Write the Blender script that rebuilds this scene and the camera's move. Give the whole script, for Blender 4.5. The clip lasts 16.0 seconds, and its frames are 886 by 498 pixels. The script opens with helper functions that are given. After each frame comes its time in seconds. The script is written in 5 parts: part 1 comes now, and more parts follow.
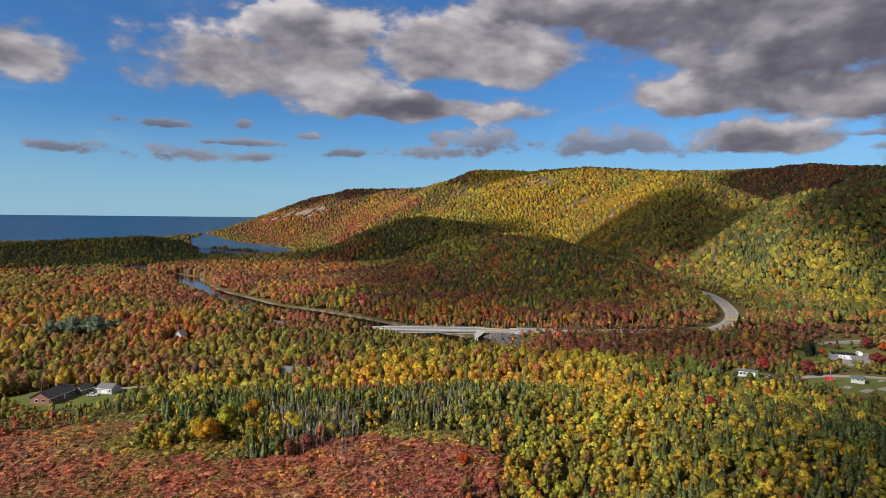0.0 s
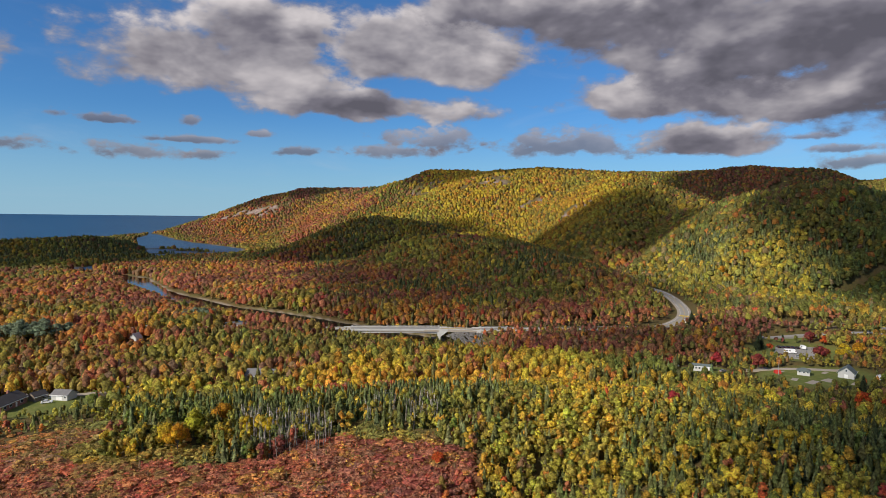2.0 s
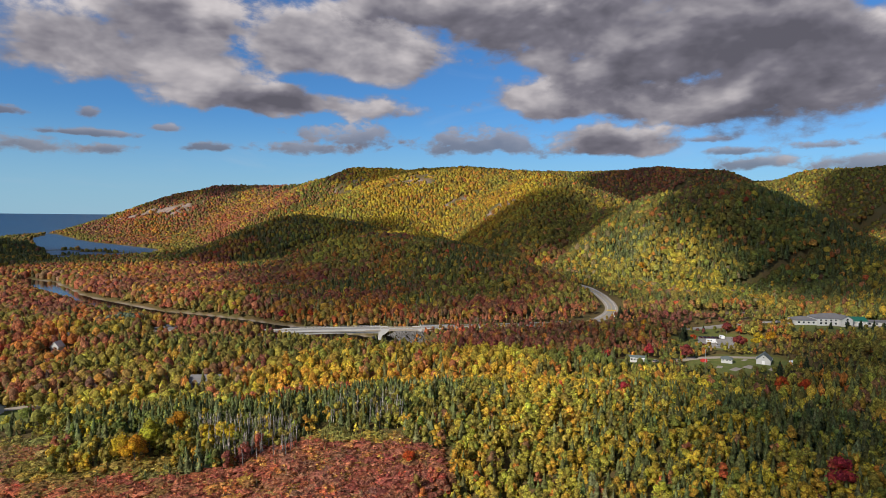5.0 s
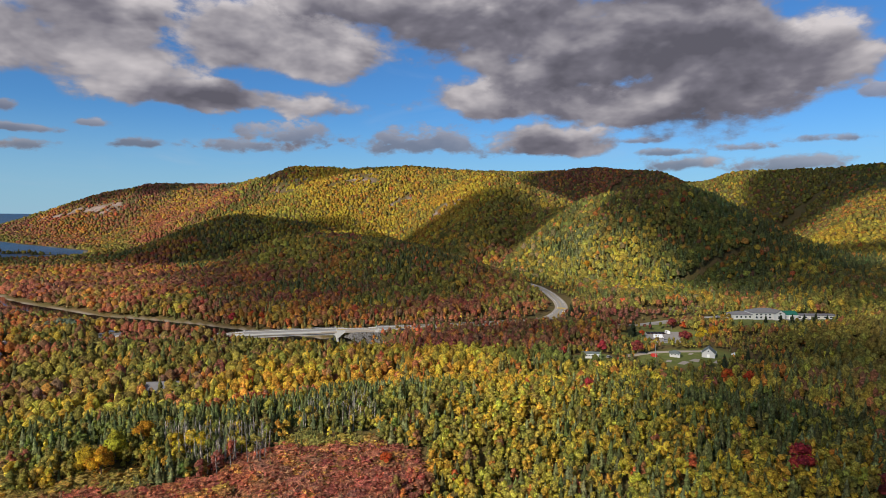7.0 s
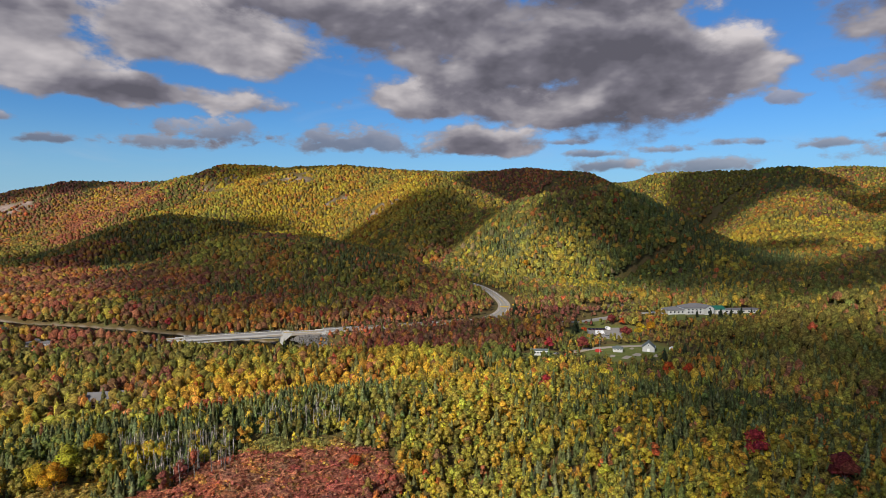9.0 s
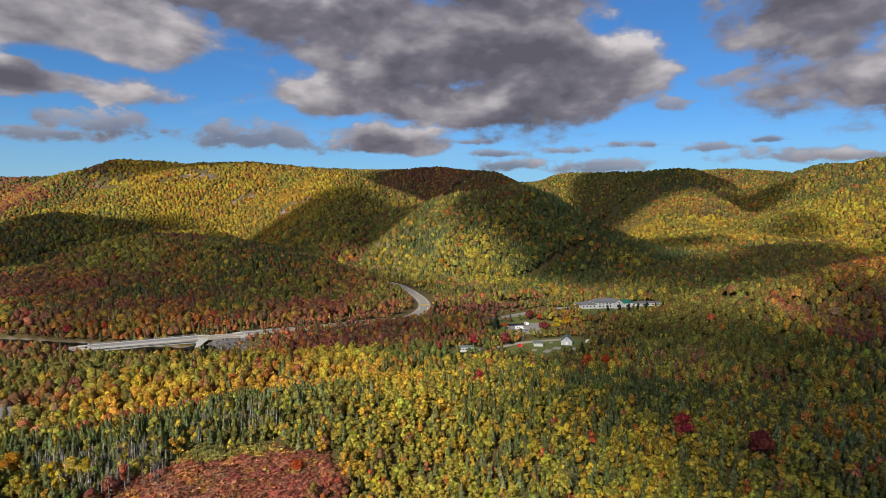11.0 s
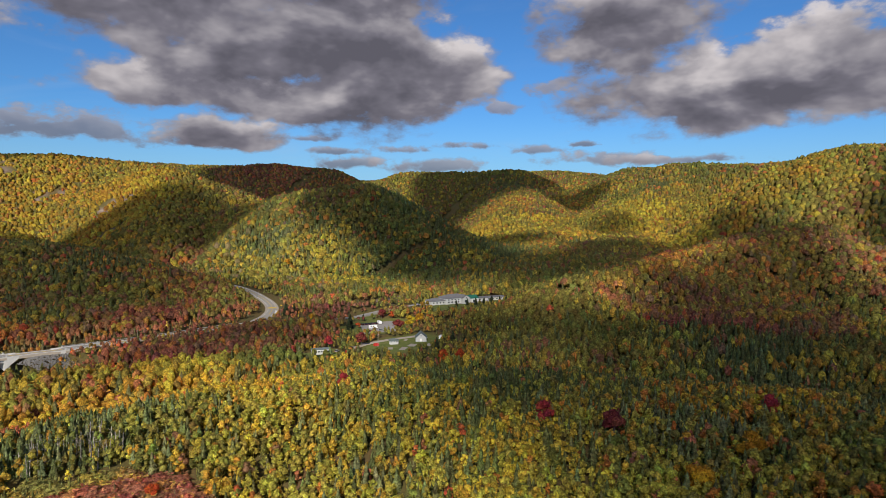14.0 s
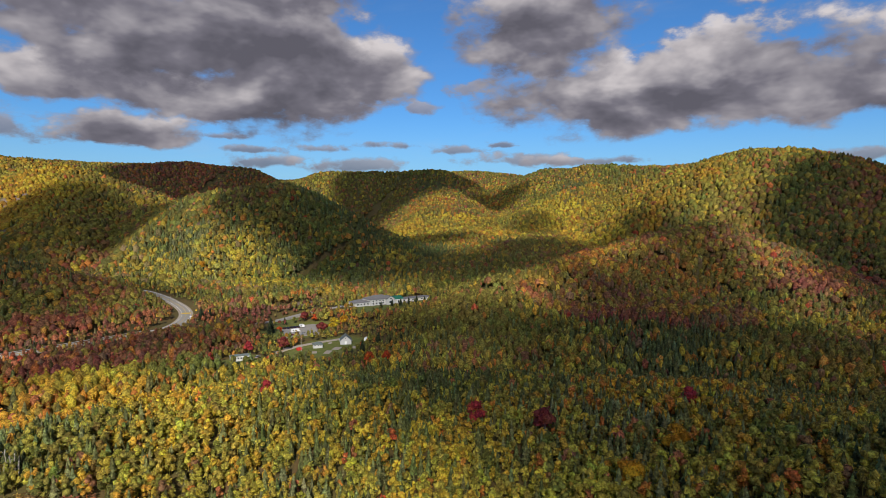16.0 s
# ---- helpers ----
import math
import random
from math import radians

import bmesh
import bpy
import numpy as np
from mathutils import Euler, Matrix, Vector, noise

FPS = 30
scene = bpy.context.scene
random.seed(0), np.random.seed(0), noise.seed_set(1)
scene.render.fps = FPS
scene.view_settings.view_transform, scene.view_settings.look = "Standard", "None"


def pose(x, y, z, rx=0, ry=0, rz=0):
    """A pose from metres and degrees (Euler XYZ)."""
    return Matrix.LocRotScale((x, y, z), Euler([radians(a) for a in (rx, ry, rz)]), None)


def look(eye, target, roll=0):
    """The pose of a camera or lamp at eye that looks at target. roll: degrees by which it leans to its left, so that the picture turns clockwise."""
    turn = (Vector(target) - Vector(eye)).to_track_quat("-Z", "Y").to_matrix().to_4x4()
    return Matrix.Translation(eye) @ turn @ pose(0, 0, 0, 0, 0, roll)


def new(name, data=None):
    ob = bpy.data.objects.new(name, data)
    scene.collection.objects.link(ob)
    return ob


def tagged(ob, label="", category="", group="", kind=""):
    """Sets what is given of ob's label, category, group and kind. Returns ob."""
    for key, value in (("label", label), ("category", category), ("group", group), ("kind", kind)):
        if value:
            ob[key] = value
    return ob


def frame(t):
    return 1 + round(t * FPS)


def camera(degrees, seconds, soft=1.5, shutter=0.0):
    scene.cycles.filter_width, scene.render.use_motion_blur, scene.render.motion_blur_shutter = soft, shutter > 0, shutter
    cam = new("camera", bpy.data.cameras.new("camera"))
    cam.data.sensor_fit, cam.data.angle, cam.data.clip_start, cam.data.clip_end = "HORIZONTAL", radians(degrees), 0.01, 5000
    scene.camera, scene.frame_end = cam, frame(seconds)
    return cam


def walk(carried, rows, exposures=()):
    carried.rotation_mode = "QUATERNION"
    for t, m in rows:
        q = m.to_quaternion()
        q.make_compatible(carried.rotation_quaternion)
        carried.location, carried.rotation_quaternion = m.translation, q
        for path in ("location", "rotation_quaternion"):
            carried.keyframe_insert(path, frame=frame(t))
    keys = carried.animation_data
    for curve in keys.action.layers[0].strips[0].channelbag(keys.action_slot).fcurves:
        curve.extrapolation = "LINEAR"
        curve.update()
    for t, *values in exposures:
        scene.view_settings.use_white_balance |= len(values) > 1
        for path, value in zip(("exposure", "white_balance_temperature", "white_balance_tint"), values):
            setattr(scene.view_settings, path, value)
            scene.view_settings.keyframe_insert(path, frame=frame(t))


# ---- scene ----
cam = camera(72.00, 16.0, soft=0.6)


def aimed(x, y, z, yaw, pitch, roll):
    a, b = radians(yaw), radians(pitch)
    way = Vector((-math.sin(a) * math.cos(b), math.cos(a) * math.cos(b), math.sin(b)))
    return look(Vector((x, y, z)), Vector((x, y, z)) + way, roll)


# seconds, eye, yaw, pitch, roll
PATH = [
    (0, 0.00, -0.01, 94.98, -6.234, -2.797, 0.533),
    (0.5, -1.52, -0.28, 95.01, -6.937, -2.797, 0.554),
    (1, -3.10, -0.49, 95.11, -8.016, -2.800, 0.574),
    (1.5, -4.93, -0.60, 95.27, -9.307, -2.813, 0.596),
    (2, -7.09, -0.71, 95.47, -10.598, -2.828, 0.610),
    (2.5, -9.55, -0.81, 95.64, -11.902, -2.850, 0.614),
    (3, -12.32, -0.77, 95.76, -13.167, -2.859, 0.602),
    (3.5, -15.12, -0.67, 95.83, -14.411, -2.872, 0.576),
    (4, -17.91, -0.35, 95.92, -15.627, -2.887, 0.559),
    (6.5, -32.91, 1.37, 97.53, -22.306, -2.981, 0.496),
    (7, -35.61, 1.90, 97.75, -23.718, -2.982, 0.476),
    (7.5, -38.36, 2.60, 97.98, -25.234, -2.993, 0.461),
    (8, -41.16, 3.41, 98.22, -26.794, -2.987, 0.453),
    (10.5, -55.82, 8.84, 99.05, -36.190, -3.038, 0.413),
    (11, -57.88, 9.83, 99.22, -38.696, -3.071, 0.429),
    (11.5, -59.84, 10.82, 99.39, -41.428, -3.080, 0.440),
    (12, -61.54, 11.93, 99.58, -44.078, -3.082, 0.437),
    (12.5, -62.92, 13.10, 99.79, -46.720, -3.098, 0.420),
    (13, -63.92, 14.10, 99.94, -49.207, -3.122, 0.389),
    (13.5, -64.50, 15.15, 100.06, -51.545, -3.138, 0.344),
    (14, -64.96, 16.20, 100.17, -53.635, -3.150, 0.297),
    (14.5, -64.97, 17.19, 100.25, -55.509, -3.153, 0.269),
    (15, -64.84, 18.25, 100.30, -57.268, -3.154, 0.249),
    (15.5, -64.33, 19.26, 100.31, -59.103, -3.144, 0.210),
    (16, -63.46, 20.19, 100.32, -61.012, -3.135, 0.155),
]
walk(cam, [(row[0], aimed(*row[1:])) for row in PATH])

# ---- world, sun ----
SUN_AZ, SUN_EL = -118.0, 31.0          # degrees clockwise from +y, above the horizon
TO_SUN = Vector((math.sin(radians(SUN_AZ)) * math.cos(radians(SUN_EL)),
                 math.cos(radians(SUN_AZ)) * math.cos(radians(SUN_EL)), math.sin(radians(SUN_EL))))
sun = new("sun", bpy.data.lights.new("sun", "SUN"))
sun.data.energy, sun.data.angle, sun.data.color = 4.8, radians(1.0), (1.0, 0.925, 0.81)
sun.rotation_mode = "QUATERNION"
sun.rotation_quaternion = TO_SUN.to_track_quat("Z", "Y")
scene.view_settings.exposure = 0.16


class Nodes:
    """Short hand for building a node tree."""

    def __init__(self, tree):
        self.tree = tree
        tree.nodes.clear()

    def add(self, kind, **sets):
        n = self.tree.nodes.new(kind)
        for k, v in sets.items():
            setattr(n, k, v)
        return n

    def put(self, socket, value):
        if isinstance(value, bpy.types.NodeSocket):
            self.tree.links.new(value, socket)
        elif value is not None:
            socket.default_value = value

    def math(self, op, a, b=None, c=None, clamp=False):
        n = self.add("ShaderNodeMath", operation=op, use_clamp=clamp)
        for s, v in zip(n.inputs, (a, b, c)):
            self.put(s, v)
        return n.outputs[0]

    def noise(self, vector, scale, detail=4.0, rough=0.55, distortion=0.0):
        n = self.add("ShaderNodeTexNoise")
        self.put(n.inputs["Vector"], vector)
        n.inputs["Scale"].default_value = scale
        n.inputs["Detail"].default_value = detail
        n.inputs["Roughness"].default_value = rough
        n.inputs["Distortion"].default_value = distortion
        return n.outputs[0]

    def smooth(self, value, a, b, lo=0.0, hi=1.0):
        n = self.add("ShaderNodeMapRange", interpolation_type="SMOOTHSTEP")
        for s, v in zip(n.inputs, (value, a, b, lo, hi)):
            self.put(s, v)
        return n.outputs[0]

    def mix(self, fac, a, b, blend="MIX"):
        n = self.add("ShaderNodeMix", data_type="RGBA", blend_type=blend)
        self.put(n.inputs[0], fac)
        self.put(n.inputs[6], a)
        self.put(n.inputs[7], b)
        return n.outputs[2]

    def ramp(self, fac, stops):
        n = self.add("ShaderNodeValToRGB")
        self.put(n.inputs[0], fac)
        e = n.color_ramp.elements
        while len(e) < len(stops):
            e.new(0.5)
        for el, (p, c) in zip(e, stops):
            el.position, el.color = p, (*c, 1.0)
        return n.outputs[0]


# cloud banks of the sky, the far ones first: azimuth, elevation, half width, half height (degrees), brightness
FAR_BANKS = [
    (44.6, 4.7, 4.0, 0.7, 0.52), (53.2, 4.5, 5.2, 0.8, 0.52), (68.2, 5.0, 6.0, 0.7, 0.50), (73.5, 4.9, 5.0, 0.5, 0.52), (95.8, 4.8, 5.0, 0.6, 0.45),
    (-25.1, 5.5, 3.0, 0.55, 0.36), (-15.9, 5.2, 3.8, 0.75, 0.38), (-10.5, 5.2, 1.8, 0.5, 0.38), (-13.3, 6.5, 4.2, 0.35, 0.36), (-1.9, 5.9, 3.0, 0.5, 0.40),
    (-21.4, 8.0, 1.3, 0.45, 0.34), (-18.4, 7.8, 2.2, 0.4, 0.36), (-6.0, 7.3, 1.2, 0.4, 0.38), (-12.0, 8.0, 0.9, 0.5, 0.36), (43.4, 5.8, 2.6, 0.4, 0.46),
    (49.5, 6.1, 2.2, 0.4, 0.46), (57.0, 6.4, 3.6, 0.4, 0.44), (61.8, 6.0, 3.0, 0.5, 0.46),
]
NEAR_BANKS = [
    (41.3, 6.9, 1.6, 0.35, 0.46), (66.6, 6.5, 1.9, 0.35, 0.46), (5.8, 6.2, 4.0, 0.75, 0.44), (9.0, 7.2, 4.6, 1.3, 0.46),
    (21.9, 6.8, 6.6, 1.35, 0.46), (34.0, 6.8, 5.0, 1.6, 0.48), (1.7, 9.9, 12.6, 1.7, 0.52), (30.0, 10.6, 9.0, 2.4, 0.52), (39.0, 9.9, 9.0, 2.6, 0.48),
    (58.3, 9.6, 2.4, 0.9, 0.56), (63.5, 11.4, 2.2, 1.1, 0.58), (93.0, 9.2, 10.0, 3.2, 0.48), (80.0, 10.4, 16.0, 4.6, 0.46), (-29.5, 12.4, 4.6, 3.2, 0.46),
]
HIGH_BANKS = [
    (-9.3, 12.6, 10.4, 4.6, 0.62), (-5.5, 15.5, 5.4, 3.4, 0.64), (10.2, 14.7, 9.8, 3.7, 0.66), (84.0, 12.6, 8.5, 2.6, 0.60), (54.6, 12.4, 5.0, 5.0, 0.58),
    (46.5, 11.6, 9.5, 6.0, 0.34), (40.0, 14.6, 14.0, 6.5, 0.36), (30.0, 17.4, 13.0, 6.0, 0.42), (18.5, 19.0, 10.0, 3.4, 0.50), (70.5, 16.0, 8.5, 5.6, 0.42), (95.0, 17.6, 9.0, 1.7, 0.46),
    (46.0, 20.5, 13.0, 5.0, 0.40),
]
# and those of the rest of the sky
BEHIND = [(150, 40, 50, 22, 0.5), (-165, 25, 30, 12, 0.5), (100, 55, 45, 14, 0.5), (-70, 48, 34, 16, 0.5), (20, 72, 80, 12, 0.5), (130, 12, 40, 6, 0.5), (-80, 14, 26, 5, 0.5)]


def build_world():
    w = bpy.data.worlds.new("sky")
    scene.world = w
    w.use_nodes = True
    k = Nodes(w.node_tree)
    sky = k.add("ShaderNodeTexSky", sky_type="NISHITA", sun_disc=False)
    sky.sun_elevation, sky.sun_rotation = radians(SUN_EL), radians(SUN_AZ)
    sky.altitude, sky.air_density, sky.dust_density, sky.ozone_density = 100.0, 1.0, 0.0, 3.0
    way = k.add("ShaderNodeTexCoord").outputs["Generated"]
    sep = k.add("ShaderNodeSeparateXYZ")
    k.put(sep.inputs[0], way)
    x, y, z = sep.outputs
    az = k.math("ARCTAN2", x, y)
    el = k.math("ARCSINE", z)
    # coordinates on a flat layer high above: clouds shrink towards the horizon
    far = k.math("ADD", k.math("MAXIMUM", z, 0.0), 0.10)
    flat = k.add("ShaderNodeCombineXYZ")
    k.put(flat.inputs[0], k.math("DIVIDE", x, far))
    k.put(flat.inputs[1], k.math("DIVIDE", y, far))
    k.put(flat.inputs[2], k.math("MULTIPLY", z, 5.0))
    ball = k.add("ShaderNodeVectorMath", operation="MULTIPLY")
    k.put(ball.inputs[0], way)
    ball.inputs[1].default_value = (1.0, 1.0, 1.9)
    warp = k.add("ShaderNodeTexNoise")
    k.put(warp.inputs["Vector"], ball.outputs[0])
    warp.inputs["Scale"].default_value, warp.inputs["Detail"].default_value, warp.inputs["Roughness"].default_value = 9.0, 6.0, 0.55
    bend = k.add("ShaderNodeSeparateColor")
    k.put(bend.inputs[0], warp.outputs[1])
    billow = k.noise(ball.outputs[0], 7.0, 6.0, 0.52, 0.15)
    fine = k.noise(ball.outputs[0], 24.0, 5.0, 0.58, 0.1)
    # relief: the same billows a little way towards the sun
    shifted = k.add("ShaderNodeVectorMath", operation="ADD")
    k.put(shifted.inputs[0], ball.outputs[0])
    shifted.inputs[1].default_value = (-0.022, -0.010, 0.042)
    relief = k.math("SUBTRACT", k.noise(ball.outputs[0], 7.0, 4.0, 0.5, 0.15), k.noise(shifted.outputs[0], 7.0, 4.0, 0.5, 0.15))
    lumps = k.math("MULTIPLY", relief, 2.1)
    lumps = k.math("ADD", lumps, k.math("MULTIPLY_ADD", fine, 0.14, -0.07))
    edge = k.math("ADD", k.math("MULTIPLY_ADD", billow, 1.9, -0.95), k.math("MULTIPLY_ADD", fine, 0.7, -0.35))
    rugged = k.math("ADD", k.math("MULTIPLY_ADD", billow, 1.5, -0.75), k.math("MULTIPLY_ADD", fine, 3.6, -1.8))
    swayed = {}
    for small, across, up in ((True, 0.042, 0.011), (False, 0.12, 0.07)):
        swayed[small] = (k.math("ADD", az, k.math("MULTIPLY_ADD", bend.outputs[0], across, -across / 2)),
                         k.math("ADD", el, k.math("MULTIPLY_ADD", bend.outputs[1], up, -up / 2)))
    tone, cover = 0.4, None
    for a, e, ha, he, light in FAR_BANKS + NEAR_BANKS + HIGH_BANKS + BEHIND:
        small = he < 1.4
        az2, el2 = swayed[small]
        u = k.math("MULTIPLY_ADD", az2, 1 / radians(ha), -a / ha)
        v = k.math("MULTIPLY_ADD", el2, 1 / radians(he), -e / he)
        v2 = k.math("MAXIMUM", v, k.math("MULTIPLY", v, -1.55))
        d = k.math("SQRT", k.math("MULTIPLY_ADD", v2, v2, k.math("MULTIPLY", u, u)))
        dens = k.math("ADD", k.math("SUBTRACT", 1.15 if small else 1.07, d), rugged if small else edge)
        mask = k.smooth(dens, -0.08, 0.75 if small else 0.36, 0.0, 0.82 if small else 1.0)
        # sunlit crown, dark level base
        own = k.math("MULTIPLY_ADD", v, 0.25, light)
        own = k.math("ADD", own, k.math("MULTIPLY", k.smooth(dens, 0.1, 1.0), -0.13))
        own = k.math("MULTIPLY_ADD", lumps, 0.5 if small else 1.0, own)
        keep = k.math("SUBTRACT", 1.0, mask)
        tone = k.math("MULTIPLY_ADD", own, mask, k.math("MULTIPLY", tone, keep))
        cover = keep if cover is None else k.math("MULTIPLY", cover, keep)
    mask = k.math("SUBTRACT", 1.0, cover)
    tone = k.math("ADD", tone, 0.0, clamp=True)
    cloud = k.ramp(tone, [(0.05, (0.125, 0.12, 0.150)), (0.30, (0.20, 0.19, 0.230)), (0.55, (0.36, 0.34, 0.375)), (0.95, (0.72, 0.67, 0.68))])
    # thin high veil
    veil = k.noise(flat.outputs[0], 0.9, 5.0, 0.6, 0.6)
    veil = k.math("MULTIPLY", k.smooth(veil, 0.5, 0.8), 0.16)
    gain = k.add("ShaderNodeVectorMath", operation="MULTIPLY")
    k.put(gain.inputs[0], sky.outputs[0])
    gain.inputs[1].default_value = SKY_GAIN
    blue = k.mix(veil, gain.outputs[0], (0.55, 0.6, 0.68, 1))
    # pale air over the horizon
    haze = k.math("MULTIPLY", k.math("SUBTRACT", 1.0, k.smooth(el, -0.01, 0.17)), 0.75)
    blue = k.mix(haze, blue, (0.33, 0.54, 0.73, 1))
    both = k.mix(mask, blue, cloud)
    back = k.add("ShaderNodeBackground")
    k.put(back.inputs[0], both)
    back.inputs[1].default_value = 0.82
    k.put(k.add("ShaderNodeOutputWorld").inputs[0], back.outputs[0])


SKY_GAIN = (0.041, 0.078, 0.116)
build_world()


# ---- materials ----
def material(name, rough=0.8, metallic=0.0, spec=0.3):
    m = bpy.data.materials.new(name)
    m.use_nodes = True
    k = Nodes(m.node_tree)
    b = k.add("ShaderNodeBsdfPrincipled")
    b.inputs["Roughness"].default_value = rough
    b.inputs["Metallic"].default_value = metallic
    b.inputs["Specular IOR Level"].default_value = spec
    k.put(k.add("ShaderNodeOutputMaterial").inputs[0], b.outputs[0])
    return m, k, b


def spot(k, scale=1.0):
    """Object coordinates, scaled."""
    c = k.add("ShaderNodeTexCoord").outputs["Object"]
    if scale == 1.0:
        return c
    v = k.add("ShaderNodeVectorMath", operation="SCALE")
    k.put(v.inputs[0], c)
    v.inputs[3].default_value = scale
    return v.outputs[0]


def bump(k, b, height, strength=0.3, distance=0.1):
    n = k.add("ShaderNodeBump")
    n.inputs["Strength"].default_value = strength
    n.inputs["Distance"].default_value = distance
    k.put(n.inputs["Height"], height)
    k.put(b.inputs["Normal"], n.outputs[0])


def worn(name, colour, rough=0.7, metallic=0.0, grain=3.0, stain=0.3, amount=0.25, relief=0.0):
    """A painted, poured or rolled surface with grain and stains at two sizes."""
    m, k, b = material(name, rough, metallic)
    p = spot(k)
    a = k.noise(p, grain, 5.0, 0.6)
    s = k.noise(p, stain, 3.0, 0.5)
    f = k.math("ADD", k.math("MULTIPLY_ADD", a, amount, 1 - amount / 2), k.math("MULTIPLY_ADD", s, amount, -amount / 2))
    n = k.add("ShaderNodeVectorMath", operation="SCALE")
    n.inputs[0].default_value = colour
    k.put(n.inputs[3], f)
    k.put(b.inputs["Base Color"], n.outputs[0])
    if relief:
        bump(k, b, a, relief, 0.05)
    return m


def foliage_material(name, open_crown, rough=0.75):
    """Leaf colour comes with each tree; clumps vary round it, and an open crown has gaps between its sprays of leaves."""
    m, k, b = material(name, rough, spec=0.2)
    at = k.add("ShaderNodeAttribute", attribute_name="leaf")
    isle = k.add("ShaderNodeNewGeometry").outputs["Random Per Island"]
    p = spot(k)
    g = k.noise(p, 0.8, 2.0, 0.6)
    t = k.noise(p, 1.9, 5.0, 0.8)
    f = k.math("MULTIPLY", k.math("MULTIPLY_ADD", isle, 0.4, 0.76), k.smooth(g, 0.34, 0.64, 0.58, 1.38))
    f = k.math("MULTIPLY", f, k.smooth(t, 0.34, 0.62, 0.55, 1.6))
    n = k.add("ShaderNodeVectorMath", operation="SCALE")
    k.put(n.inputs[0], at.outputs["Color"])
    k.put(n.inputs[3], f)
    hue = k.add("ShaderNodeHueSaturation")
    k.put(hue.inputs["Color"], n.outputs[0])
    k.put(hue.inputs["Hue"], k.math("MULTIPLY_ADD", isle, 0.03, 0.485))
    k.put(b.inputs["Base Color"], hue.outputs[0])
    bump(k, b, t, 0.9, 0.8)
    thin = k.add("ShaderNodeBsdfTranslucent")
    k.put(thin.inputs["Color"], hue.outputs[0])
    both = k.add("ShaderNodeMixShader")
    both.inputs[0].default_value = 0.42
    k.put(both.inputs[1], b.outputs[0])
    k.put(both.inputs[2], thin.outputs[0])
    out = both.outputs[0]
    if open_crown:
        holes = k.add("ShaderNodeMixShader")
        k.put(holes.inputs[0], k.math("GREATER_THAN", k.noise(p, 1.5, 3.0, 0.7), 0.385))
        k.put(holes.inputs[1], k.add("ShaderNodeBsdfTransparent").outputs[0])
        k.put(holes.inputs[2], out)
        out = holes.outputs[0]
    k.put(k.tree.nodes["Material Output"].inputs[0], out)
    return m


FOLIAGE = foliage_material("autumn_leaves", True)
FAR_FOLIAGE = foliage_material("far_autumn_leaves", False)


# ---- the lie of the land ----
def value_noise(x, y, seed=0):
    """Smooth noise, -1 to 1, of period 1."""
    def h(i, j):
        n = (i * 374761393 + j * 668265263 + seed * 982451653) & 0x7FFFFFFF
        n = ((n ^ (n >> 13)) * 1274126177) & 0x7FFFFFFF
        return ((n ^ (n >> 16)) & 0xFFFF) / 32767.5 - 1.0
    i, j = np.floor(x).astype(np.int64), np.floor(y).astype(np.int64)
    u, v = x - i, y - j
    u, v = u * u * (3 - 2 * u), v * v * (3 - 2 * v)
    return ((h(i, j) * (1 - u) + h(i + 1, j) * u) * (1 - v) + (h(i, j + 1) * (1 - u) + h(i + 1, j + 1) * u) * v)


def fbm(x, y, size, seed=0, octaves=4, rough=0.5):
    total, amp, norm = 0.0, 1.0, 0.0
    for n in range(octaves):
        f = 2.0 ** n / size
        total = total + amp * value_noise(x * f + 17.3 * n, y * f - 9.1 * n, seed + n)
        norm += amp
        amp *= rough
    return total / norm


def near_line(x, y, line):
    """Distance from a polyline, and the polyline's further values there."""
    best = np.full(np.shape(x), 1e9)
    extra = [np.zeros(np.shape(x)) for _ in line[0][2:]]
    for a, b in zip(line[:-1], line[1:]):
        dx, dy = b[0] - a[0], b[1] - a[1]
        s = np.clip(((x - a[0]) * dx + (y - a[1]) * dy) / max(dx * dx + dy * dy, 1e-9), 0, 1)
        d = np.hypot(x - a[0] - s * dx, y - a[1] - s * dy)
        closer = d < best
        best = np.where(closer, d, best)
        for n in range(len(extra)):
            extra[n] = np.where(closer, a[2 + n] + s * (b[2 + n] - a[2 + n]), extra[n])
    return (best, *extra)


def inside(x, y, ring):
    """Signed distance to a ring: positive outside."""
    odd = np.zeros(np.shape(x), bool)
    for (ax, ay), (bx, by) in zip(ring, ring[1:] + ring[:1]):
        if ay == by:
            continue
        odd ^= ((ay > y) != (by > y)) & (x < (bx - ax) * (y - ay) / (by - ay) + ax)
    d = near_line(x, y, ring + ring[:1])[0]
    return np.where(odd, -d, d)


def step(v, a, b):
    s = np.clip((v - a) / (b - a), 0, 1)
    return s * s * (3 - 2 * s)


